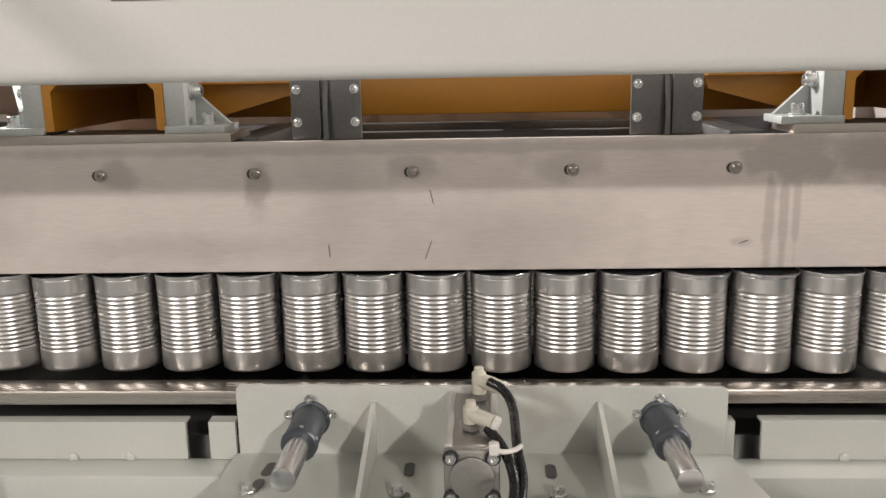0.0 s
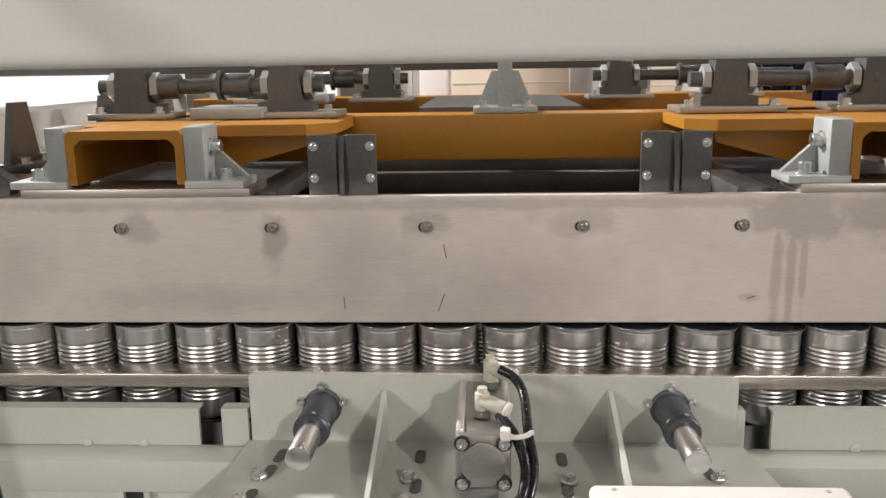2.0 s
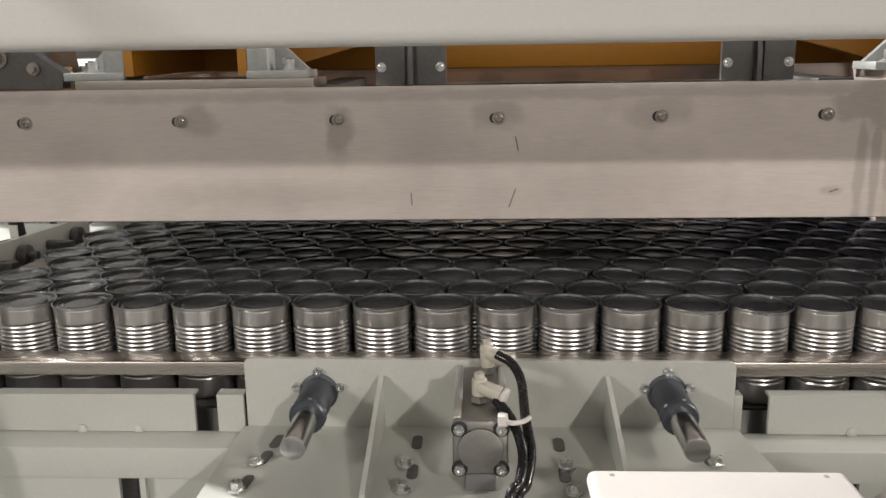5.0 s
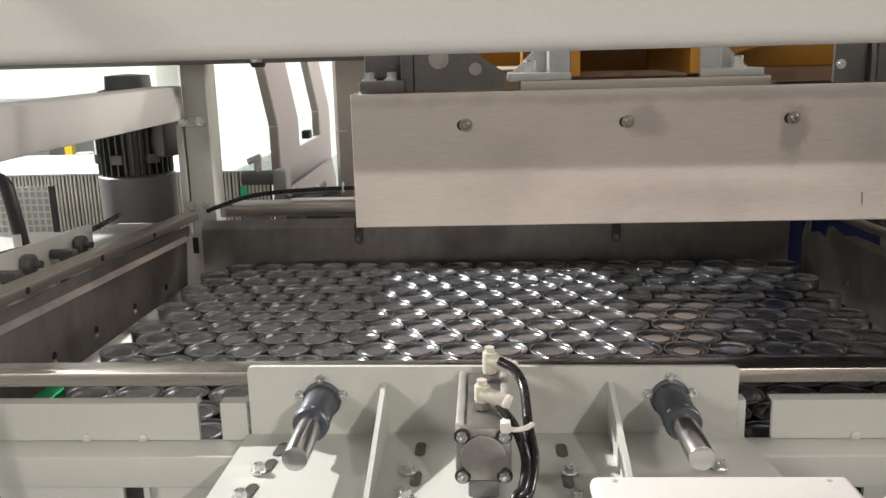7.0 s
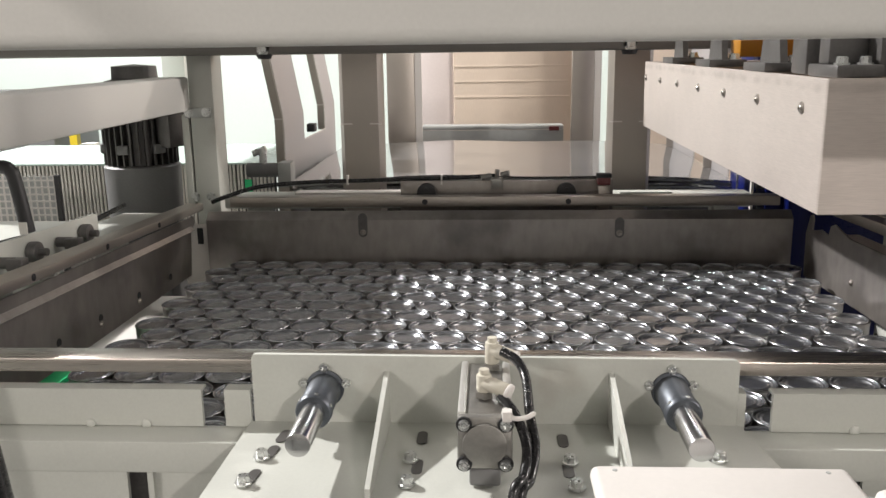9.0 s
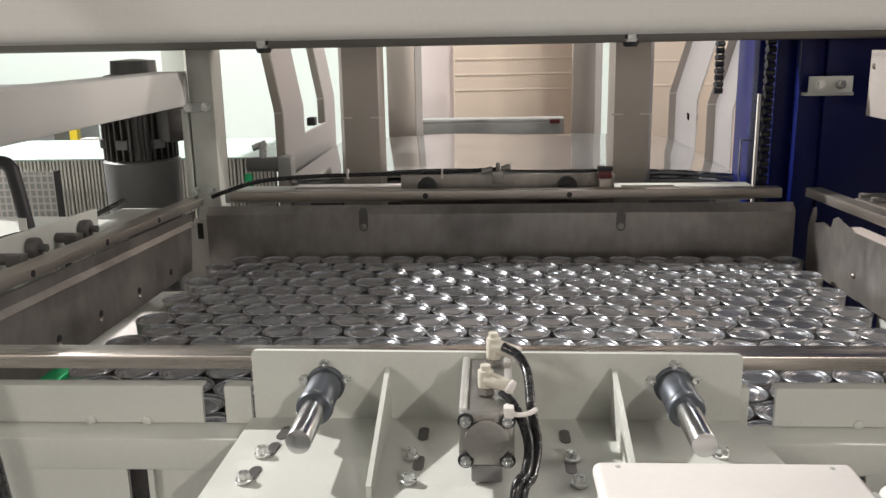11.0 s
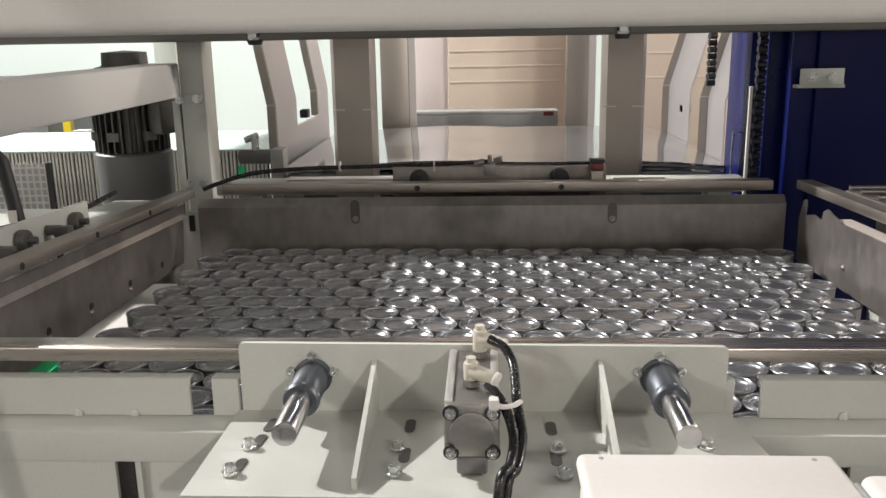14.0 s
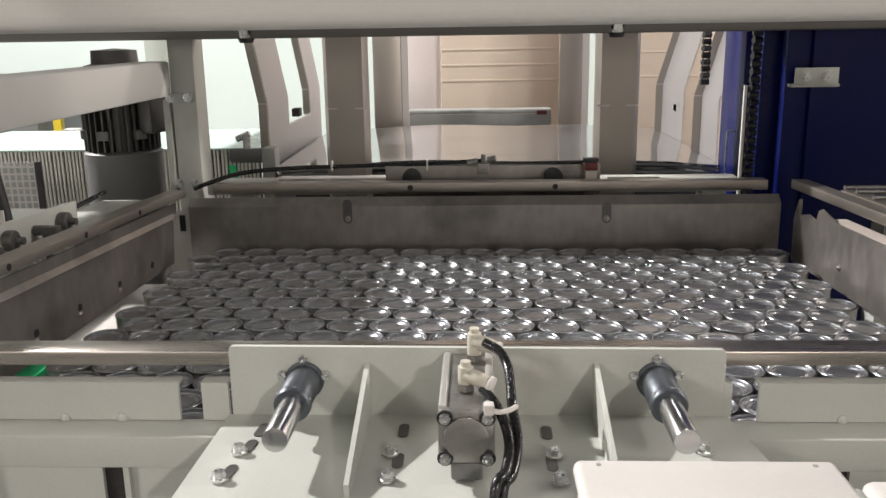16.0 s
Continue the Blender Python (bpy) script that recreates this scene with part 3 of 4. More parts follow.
def back_clamp():
    c = thing("back_clamp", "brushed steel stop plate and clamp bar with pneumatic slide", "clamp")
    bm = B()
    box(bm, -0.690, 0.715, 0.575, 0.579, 0.868, 1.000)
    prism(bm, [(0.5752, 1.0), (0.579, 1.0), (0.600, 1.014), (0.600, 1.018), (0.596, 1.018)], "x", -0.690, 0.715)
    part("stop_plate", bm, M_PLATE, c)
    for x, z0, z1 in ((-0.305, 0.958, 1.0), (0.310, 0.955, 1.0)):
        bm = B()
        pts = []
        for cz, a0 in ((z1 - 0.006 if x > 0 else z1 + 0.006, 0), (z0 + 0.011, 180)):
            for k in range(7):
                a = radians(a0 + 30 * k)
                pts.append((x + 0.011 * math.cos(a), cz + 0.011 * math.sin(a)))
        prism(bm, pts, "y", 0.5735, 0.5748)
        part("plate_slot", bm, M_DARK, c)
        mesh_part("bolt", BUTTON, c, pose(x, 0.5735, z0 + 0.012, 90))
    part("bar", boxed(-0.645, 0.70, 0.63, 0.668, 1.022, 1.046, bevel=0.002), M_STEEL, c)
    for x in (-0.158, 0.193):
        part("bolt_hole", rodded((x, 0.6295, 1.034), (x, 0.6285, 1.034), 0.007, 16), M_BLACK, c)
        bm = B()
        rod(bm, (x, 0.682, 1.047), (x, 0.70, 1.047), 0.024, 24, bevel=0.002)
        rod(bm, (x, 0.676, 1.056), (x, 0.682, 1.056), 0.005, 10)
        part("bushing", bm, M_BLACK, c)
    part("slide_plate", boxed(-0.225, 0.31, 0.70, 0.706, 1.0, 1.076, bevel=0.002), M_PLATE, c)
    part("support_tube", boxed(-0.69, 0.66, 0.73, 0.79, 1.0, 1.036, bevel=0.004), M_PAINT, c)
    part("cover_strip", boxed(-0.50, -0.22, 0.715, 0.76, 1.0365, 1.044), M_WHITE, c)
    part("cover_strip", boxed(0.33, 0.46, 0.72, 0.75, 1.0365, 1.041), M_PAINT, c)
    bm = B()
    box(bm, 0.005, 0.035, 0.672, 0.70, 1.058, 1.085, bevel=0.003)
    rod(bm, (0.02, 0.69, 1.085), (0.02, 0.69, 1.105), 0.006, 10)
    rod(bm, (0.005, 0.68, 1.092), (-0.02, 0.675, 1.086), 0.007, 10)
    rod(bm, (0.03, 0.68, 1.092), (0.05, 0.675, 1.098), 0.007, 10)
    part("air_valve", bm, M_ALU, c, "small aluminium air fitting")
    part("sensor", boxed(0.268, 0.30, 0.675, 0.70, 1.066, 1.084, bevel=0.002), M_RED, c, "dark red photoelectric sensor")
    part("sensor_cap", boxed(0.266, 0.302, 0.674, 0.701, 1.0845, 1.094, bevel=0.001), M_BLACK, c)
    part("sensor_bracket", boxed(0.27, 0.298, 0.672, 0.70, 1.0, 1.065, bevel=0.001), M_STEEL, c)
    bm = B()
    tube(bm, [(0.02, 0.70, 1.088), (-0.1, 0.705, 1.082), (-0.3, 0.71, 1.076), (-0.45, 0.70, 1.074), (-0.58, 0.68, 1.066), (-0.66, 0.66, 1.045), (-0.70, 0.66, 1.03)], 0.0055)
    part("cable", bm, M_RUBBER, c)
    for x in (-0.36, -0.12):
        part("cable_tie", boxed(x - 0.002, x + 0.002, 0.698, 0.716, 1.066, 1.09), M_WHITE, c)
    for x in (-0.6, 0.6):
        part("leg", boxed(x - 0.03, x + 0.03, 0.73, 0.79, 0, 0.9995), M_PAINT, c)


left_clamp()
right_clamp()
back_clamp()
FRONT_CLAMP = front_clamp()

# ---- cans ----
PITCH, ROW = 0.0745, 0.0745 * 0.866
CAN_H = 0.1145


def can_meshes():
    bm = B()
    prof = [(0.0, 0.003), (0.030, 0.003), (0.0335, 0.001), (0.0348, 0.0), (0.0353, 0.0012), (0.0354, 0.003), (0.0354, 0.0045), (0.0354, 0.0205), (0.0354, 0.0222)]
    n = 13
    z0, z1 = 0.0225, 0.089
    for k in range(n):
        a = z0 + (z1 - z0) * k / n
        w = (z1 - z0) / n
        prof += [(0.0354, a), (0.03525, a + 0.14 * w), (0.0346, a + 0.34 * w), (0.0344, a + 0.5 * w), (0.0346, a + 0.66 * w), (0.03525, a + 0.86 * w)]
    prof += [(0.0354, z1), (0.0354, z1 + 0.001), (0.0354, 0.1035), (0.0354, 0.1048), (0.0352, 0.1056), (0.0362, 0.1062), (0.0364, 0.1068), (0.0364, 0.1095)]
    spin(bm, [(r, z * CAN_H / 0.11) for r, z in prof], 48)
    body = mesh_of("food_can", bm, M_TIN)
    bm = B()
    h = CAN_H
    rings = [(0.0364, 0.0006), (0.0360, 0.0), (0.0346, 0.0), (0.0341, 0.0006), (0.0336, 0.0046), (0.0326, 0.0050), (0.0316, 0.0046),
             (0.0302, 0.0026), (0.0292, 0.0023), (0.0282, 0.0026), (0.0268, 0.0040), (0.0260, 0.0042), (0.0250, 0.0038), (0.0236, 0.0027), (0.0228, 0.0025), (0.0216, 0.0028), (0.0206, 0.0036), (0.0196, 0.0037), (0.0, 0.0036)]
    spin(bm, [(r, h - d) for r, d in rings], 40)
    lid = mesh_of("lid", bm, M_LID)
    smooth(lid, 14)
    return body, lid


CANS = []
SKEW = 0.02


def can_layer():
    body, lid = can_meshes()
    rng = random.Random(4)
    for j in range(-7, 9):
        for i in range(18):
            x = (i - 8 if j % 2 == 0 else i - 8.5) * PITCH + rng.uniform(-0.0006, 0.0006)
            y = j * ROW + rng.uniform(-0.0006, 0.0006)
            # the layer lies a little askew in its clamps
            x, y = x + SKEW * (y - 0.12), y - SKEW * (x - 0.08)
            can = tagged(new("food_can", body), "ribbed tinplate food can with a closed recessed end", "can", "cans of the top layer")
            end = new("lid", lid)
            end.parent = can
            tip = 2.2 if rng.random() < 0.12 else 0.8
            end.matrix_basis = pose(0, 0, 0, rng.uniform(-tip, tip), rng.uniform(-tip, tip), 0)
            CANS.append((can, x, y, rng.uniform(0, 360)))


can_layer()


def pallet_stack():
    """What lies under the top layer, in poses that follow the lift; z 0 is where the top layer stands."""
    s = thing("tier_sheet", "tier sheet under the top layer of cans, shade put into its near-black colour", "tier sheet", (0, 0, 0.99))
    part("sheet", boxed(-0.705, 0.735, -0.50, 0.565, -0.0035, -0.0005), M_SHEET_SHADE, s)
    bm = B()
    prof = [(0.0, 0.0), (0.0362, 0.0), (0.0362, 0.0035), (0.0350, 0.005), (0.0350, 0.104), (0.0364, 0.1062), (0.0364, 0.1095), (0.0345, 0.11), (0.0335, 0.106), (0.0, 0.107)]
    for j in range(-7, 9):
        for i in range(18):
            if j < -5 or i < 2 or i > 15:
                x, y = (i - 8 if j % 2 == 0 else i - 8.5) * PITCH, j * ROW
                spin(bm, prof, 20, (x + SKEW * (y - 0.12), y - SKEW * (x - 0.08), 0))
    low = solid("lower_can_layer", bm, M_TIN, "tinplate food cans packed in the layer below", "cans", kind="stuff")
    low.location = (0, 0, 0.99 - 0.114)
    lift = thing("lift_platform", "grey steel lift platform under the stack of cans", "lift platform", (0, 0, 0.99 - 0.115))
    part("deck", boxed(-0.70, 0.74, -0.51, 0.57, -0.06, -0.0005, bevel=0.003), M_DARK, lift)
    part("column", boxed(-0.10, 0.12, -0.05, 0.15, -0.67, -0.06), M_DARK, lift)
    return s, low, lift


SHEET, LOWER, LIFT = pallet_stack()

# ---- gripper head ----
HX0, HX1, HY0, HY1 = -0.725, 0.763, -0.4935, 0.628
H_TOP = 0.149


def gripper_head():
    """z 0 is the lower edge of the skirt."""
    h = thing("magnetic_head", "stainless steel magnetic gripper head with an orange lifting frame", "gripper head", (0, 0, 1.111))
    t = 0.003
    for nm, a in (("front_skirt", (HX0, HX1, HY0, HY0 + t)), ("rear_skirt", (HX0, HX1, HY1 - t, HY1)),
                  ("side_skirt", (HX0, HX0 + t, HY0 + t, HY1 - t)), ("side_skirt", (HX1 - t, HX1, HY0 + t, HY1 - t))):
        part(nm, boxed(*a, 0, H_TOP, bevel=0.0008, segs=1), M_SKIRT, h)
    for nm, a in (("top_flange", (HX0 + t, HX1 - t, HY0 + t, HY0 + 0.018)), ("top_flange", (HX0 + t, HX1 - t, HY1 - 0.018, HY1 - t)),
                  ("top_flange", (HX0 + t, HX0 + 0.018, HY0 + 0.018, HY1 - 0.018)), ("top_flange", (HX1 - 0.018, HX1 - t, HY0 + 0.018, HY1 - 0.018))):
        part(nm, boxed(*a, H_TOP - 0.004, H_TOP - 0.001), M_HOOD, h)
    part("magnet_plate", boxed(HX0 + 0.01, HX1 - 0.01, HY0 + 0.012, HY1 - 0.012, 0.006, 0.05), M_DARK, h, "black magnet plate")
    part("deck_plate", boxed(HX0 + 0.01, HX1 - 0.01, HY0 + 0.01, HY1 - 0.01, 0.085, 0.095), M_BLACK, h)
    for y in (-0.40, -0.34, -0.10, 0.10):
        part("guide_rail", boxed(-0.30, 0.34, y - 0.012, y + 0.012, 0.0955, 0.128, bevel=0.002), M_DARK, h)
    for x, y in ((-0.27, -0.40), (0.31, -0.40)):
        part("slotted_strip", boxed(x - 0.02, x + 0.02, y - 0.05, y + 0.20, 0.1285, 0.150, bevel=0.002), M_DARK, h)
    for k in range(8):
        x = HX0 + 0.127 + 0.177 * k
        for y, rx in ((HY0, 90), (HY1, -90)):
            mesh_part("screw", BUTTON, h, pose(x, y, 0.113, rx))
        bm = B()
        rod(bm, (x - 0.0045, HY0, 0.113), (x - 0.0045, HY0 - 0.0006, 0.113), 0.0058, 16)
        part("slot", bm, M_BLACK, h)
    for k in range(7):
        y = -0.42 + 0.171 * k
        for x, ry in ((HX0, -90), (HX1, 90)):
            mesh_part("screw", BUTTON, h, pose(x, y, 0.113, 0, ry))
    # scratches
    for x, z, l, a in ((-0.052, 0.024, 0.022, 20), (-0.047, 0.085, 0.016, -12), (-0.165, 0.024, 0.014, -4), (0.30, 0.03, 0.01, 70)):
        part("scratch", boxed(-0.0006, 0.0006, -0.0004, 0, -l / 2, l / 2), M_MARK, h, at=pose(x, HY0 - 0.0001, z, 0, a, 0))
    # orange frame
    zf = H_TOP
    fr = part("orange_frame", boxed(-0.525, 0.58, -0.235, -0.165, zf + 0.012, zf + 0.076, bevel=0.003), M_ORANGE, h, "orange painted steel cross beam")
    part("frame_beam", boxed(-0.60, 0.64, 0.30, 0.37, zf + 0.012, zf + 0.082, bevel=0.003), M_ORANGE, h)
    for x0, x1, s in ((-0.483, -0.345, 1), (0.402, 0.54, 1)):
        bm = B()
        w = 0.010
        prism(bm, [(x0, zf + 0.014), (x0 + w, zf + 0.014), (x0 + w, zf + 0.058), (x0 + w + 0.008, zf + 0.066), (x1 - w - 0.008, zf + 0.066), (x1 - w, zf + 0.058), (x1 - w, zf + 0.014), (x1, zf + 0.014),
                   (x1, zf + 0.070), (x1 - 0.005, zf + 0.076), (x0 + 0.005, zf + 0.076), (x0, zf + 0.070)], "y", -0.485, 0.60)
        part("channel", bm, M_ORANGE, h)
        part("pad", boxed(x0 - 0.055, x1 + 0.075, -0.492, -0.41, zf, zf + 0.010, bevel=0.001), M_STEEL, h)
        for sx, xa in ((-1, x0), (1, x1)):
            bm = B()
            box(bm, min(xa, xa + sx * 0.024), max(xa, xa + sx * 0.024), -0.485, -0.43, zf + 0.010, zf + 0.080, bevel=0.002)
            box(bm, min(xa, xa + sx * 0.068), max(xa, xa + sx * 0.068), -0.49, -0.43, zf + 0.010, zf + 0.0185, bevel=0.001)
            prism(bm, [(xa + sx * 0.023, zf + 0.0185), (xa + sx * 0.063, zf + 0.0185), (xa + sx * 0.023, zf + 0.056)], "y", -0.448, -0.440)
            br = part("angle_bracket", bm, M_GREYCAST, h, "grey cast angle bracket")
            mesh_part("bolt", SOCKET, br, pose(xa + sx * 0.044, -0.468, zf + 0.0185))
            mesh_part("bolt", SOCKET, br, pose(xa + sx * 0.024, -0.462, zf + 0.056, 0, sx * 90))
        # flared web from the channel to the cross beam
        inner = 1 if x0 < 0 else -1
        for sx, xa in ((1, x1), (-1, x0)):
            k = 1.0 if sx == inner else 0.26
            bm = B()
            prism(bm, [(xa + sx * k * dx, zf + dz) for dx, dz in ((0.0, 0.014), (0.118, 0.046), (0.124, 0.062), (0.0, 0.062))], "y", -0.375, -0.36)
            prism(bm, [(xa, -0.40), (xa + sx * k * 0.125, -0.40), (xa + sx * k * 0.158, -0.37), (xa + sx * k * 0.158, -0.236), (xa, -0.236)], "z", zf + 0.062, zf + 0.0755)
            part("gusset", bm, M_ORANGE, h)
    for x in (-0.163, 0.212):
        bm = B()
        for sx in (-1, 1):
            box(bm, x + sx * 0.0225 - 0.0165, x + sx * 0.0225 + 0.0165, -0.485, -0.479, zf + 0.001, zf + 0.069, bevel=0.0012)
        box(bm, x - 0.0095, x + 0.0095, -0.479, -0.475, zf + 0.001, zf + 0.067)
        prism(bm, [(-0.491, zf + 0.001), (-0.44, zf + 0.001), (-0.44, zf + 0.066), (-0.479, zf + 0.066), (-0.491, zf + 0.03)], "x", x - 0.0025, x + 0.0025)
        cl = part("clevis_plate", bm, M_DARK, h, "dark steel stiffener plate")
        for dx in (-0.034, 0.034):
            for dz in (0.020, 0.056):
                mesh_part("screw", SMALL, cl, pose(x + dx * 0.95, -0.485, zf + dz, 90))
    # bearings, shafts and lugs above
    for y, spots in ((-0.25, ((-0.49, 0.11), (-0.275, 0.15), (0.325, 0.14), (0.52, 0.12))), (0.22, ((-0.42, 0.12), (-0.20, 0.12), (0.25, 0.12), (0.45, 0.12)))):
        for x, w in spots:
            bp = part("bearing_pad", boxed(x - w / 2, x + w / 2, y - 0.04, y + 0.04, zf + 0.0765, zf + 0.085, bevel=0.001), M_STEEL, h)
            bm = B()
            prism(bm, [(x - 0.038, zf + 0.085), (x + 0.038, zf + 0.085), (x + 0.038, zf + 0.097), (x + 0.024, zf + 0.10), (x + 0.020, zf + 0.145), (x - 0.020, zf + 0.145), (x - 0.024, zf + 0.10), (x - 0.038, zf + 0.097)], "y", y - 0.02, y + 0.02)
            part("bearing_block", bm, M_DARK, bp, "black pillow block bearing")
            for dx in (-w / 2 + 0.014, w / 2 - 0.014):
                mesh_part("bolt", BOLT_SMALL, bp, pose(x + dx, y - 0.028, zf + 0.085))
            for dx in (-0.034, 0.026):
                bm = B()
                rod(bm, (x + dx, y, zf + 0.120), (x + dx + 0.010, y, zf + 0.120), 0.020, 6)
                part("lock_nut", bm, M_GREYCAST, bp)
        for a, b_, collars in ((spots[0][0] - 0.05, spots[1][0] + 0.05, (0.30, 0.62)), (spots[2][0] - 0.05, spots[3][0] + 0.12, (0.5, 0.72))):
            sh = part("link_shaft", rodded((a, y, zf + 0.120), (b_, y, zf + 0.120), 0.0105, 20), M_DARK, h, "oily dark linkage shaft")
            for c in collars:
                x = a + (b_ - a) * c
                bm = B()
                rod(bm, (x - 0.02, y, zf + 0.120), (x + 0.02, y, zf + 0.120), 0.017, 20, bevel=0.002)
                rod(bm, (x - 0.026, y, zf + 0.120), (x - 0.0201, y, zf + 0.120), 0.021, 20)
                part("collar", bm, M_DARK, sh)
        part("shim_plate", boxed(-0.40, -0.30, y - 0.05, y + 0.05, zf + 0.0765, zf + 0.092, bevel=0.002), M_GREYCAST, h)
    bm = B()
    prism(bm, [(-0.012, zf + 0.088), (0.066, zf + 0.088), (0.046, zf + 0.135), (0.008, zf + 0.135)], "y", -0.205, -0.197)
    box(bm, -0.018, 0.072, -0.23, -0.17, zf + 0.0765, zf + 0.085, bevel=0.001)
    box(bm, 0.017, 0.037, -0.225, -0.205, zf + 0.085, zf + 0.16)
    lug = part("centre_lug", bm, M_GREYCAST, h)
    for x in (-0.004, 0.058):
        mesh_part("bolt", BOLT_SMALL, lug, pose(x, -0.222, zf + 0.085))
    for sx, xe in ((1, HX0), (-1, HX1)):
        bm = B()
        box(bm, min(xe + sx * 0.010, xe + sx * 0.060), max(xe + sx * 0.010, xe + sx * 0.060), -0.488, -0.40, zf, zf + 0.014, bevel=0.002)
        box(bm, min(xe + sx * 0.056, xe + sx * 0.070), max(xe + sx * 0.056, xe + sx * 0.070), -0.484, -0.42, zf + 0.0005, zf + 0.085, bevel=0.002)
        box(bm, min(xe + sx * 0.012, xe + sx * 0.056), max(xe + sx * 0.012, xe + sx * 0.056), -0.455, -0.425, zf + 0.014, zf + 0.060, bevel=0.003)
        foot = part("arm_foot", bm, M_DARK, h, "dark steel corner bearing foot")
        for dx in (0.020, 0.045):
            mesh_part("bolt", BOLT_SMALL, foot, pose(xe + sx * dx, -0.474, zf + 0.014))
        bm = B()
        prism(bm, [(xe + sx * dx, zf + dz) for dx, dz in ((0.071, 0.002), (0.168, 0.002), (0.170, 0.020), (0.130, 0.046), (0.120, 0.062), (0.071, 0.070))], "y", -0.482, -0.462)
        arm = part("lever_arm", bm, M_DARK, h, "dark oily lever plate with two pivot bolts")
        for dx, dz, r in ((0.098, 0.036, 0.011), (0.138, 0.024, 0.007)):
            bm = B()
            x = xe + sx * dx
            rod(bm, (x, -0.482, zf + dz), (x, -0.485, zf + dz), r, 24)
            rod(bm, (x, -0.485, zf + dz), (x, -0.491, zf + dz), r * 0.68, 6)
            part("pivot_bolt", bm, M_SCREW, arm)
        bm = B()
        x = xe + sx * 0.03
        rod(bm, (x, -0.36, zf + 0.075), (x - sx * 0.02, -0.30, zf + 0.17), 0.024, 20)
        rod(bm, (x - 0.02, -0.36, zf + 0.07), (x + 0.02, -0.36, zf + 0.07), 0.026, 24, bevel=0.003)
        box(bm, x - 0.018, x + 0.018, -0.385, -0.335, zf + 0.001, zf + 0.065, bevel=0.003)
        part("lift_arm", bm, M_DARK, h)
    for x in (-0.727 + 0.02, 0.745):
        for y in (-0.2, 0.1, 0.4):
            bm = B()
            box(bm, x - 0.012, x + 0.05, y - 0.05, y + 0.05, zf, zf + 0.012, bevel=0.001)
            prism(bm, [(y - 0.045, zf + 0.012), (y + 0.045, zf + 0.012), (y + 0.02, zf + 0.10), (y - 0.02, zf + 0.10)], "x", x + 0.01, x + 0.02)
            lug = part("side_lug", bm, M_DARK, h)
            mesh_part("bolt", BOLT, lug, pose(x + 0.034, y - 0.03, zf + 0.012))
            mesh_part("bolt", BOLT, lug, pose(x + 0.034, y + 0.03, zf + 0.012))
    part("lift_rod", boxed(0.021, 0.043, 0.02, 0.05, zf + 0.083, zf + 1.50, bevel=0.002), M_GREYCAST, h)
    part("cross_plate", boxed(-0.10, 0.14, -0.165, 0.30, zf + 0.0765, zf + 0.0825), M_DARK, h)
    return h


HEAD = gripper_head()

# ---- near boxes and cable ----


def near_boxes():
    b = thing("junction_box", "off-white plastic junction box with rounded lid and corner screws", "junction box", (0.195, -0.86, 0.912))
    part("box_body", boxed(-0.105, 0.105, -0.07, 0.085, -0.05, 0.125, bevel=0.012, segs=4), M_WHITE, b)
    part("box_lid", boxed(-0.108, 0.108, -0.072, 0.088, 0.126, 0.142, bevel=0.007, segs=4), M_WHITE, b)
    for x in (-0.088, 0.088):
        part("screw_recess", rodded((x, 0.076, 0.142), (x, 0.076, 0.1424), 0.0022, 12), M_GREYCAST, b)
    part("mount", boxed(-0.02, 0.02, -0.03, 0.03, -0.912, -0.0505), M_PAINT, b)
    c = thing("switch_box", "grey plastic switch housing beside the junction box", "switch box", (0.385, -0.80, 0.92))
    part("box_body", boxed(-0.05, 0.06, -0.06, 0.05, 0, 0.105, bevel=0.01, segs=3), M_WHITE, c)
    part("dark_edge", boxed(-0.056, -0.0505, -0.055, 0.045, 0.0, 0.098, bevel=0.002), M_GREYCAST, c)
    part("mount", boxed(-0.02, 0.02, -0.03, 0.03, -0.92, -0.0005), M_PAINT, c)
    bm = B()
    tube(bm, [(-0.303, -0.98, 0.0), (-0.302, -0.98, 0.7), (-0.301, -0.98, 1.04), (-0.307, -0.98, 1.12), (-0.316, -0.98, 1.19), (-0.330, -0.98, 1.27), (-0.353, -0.98, 1.35), (-0.41, -0.97, 1.48), (-0.5, -0.90, 1.56), (-0.56, -0.80, 1.54)], 0.010, 14)
    solid("air_hose", bm, M_RUBBER, "thick black air hose hanging beside the frame", "hose")


near_boxes()

# ---- left background: post, beam, motor ----


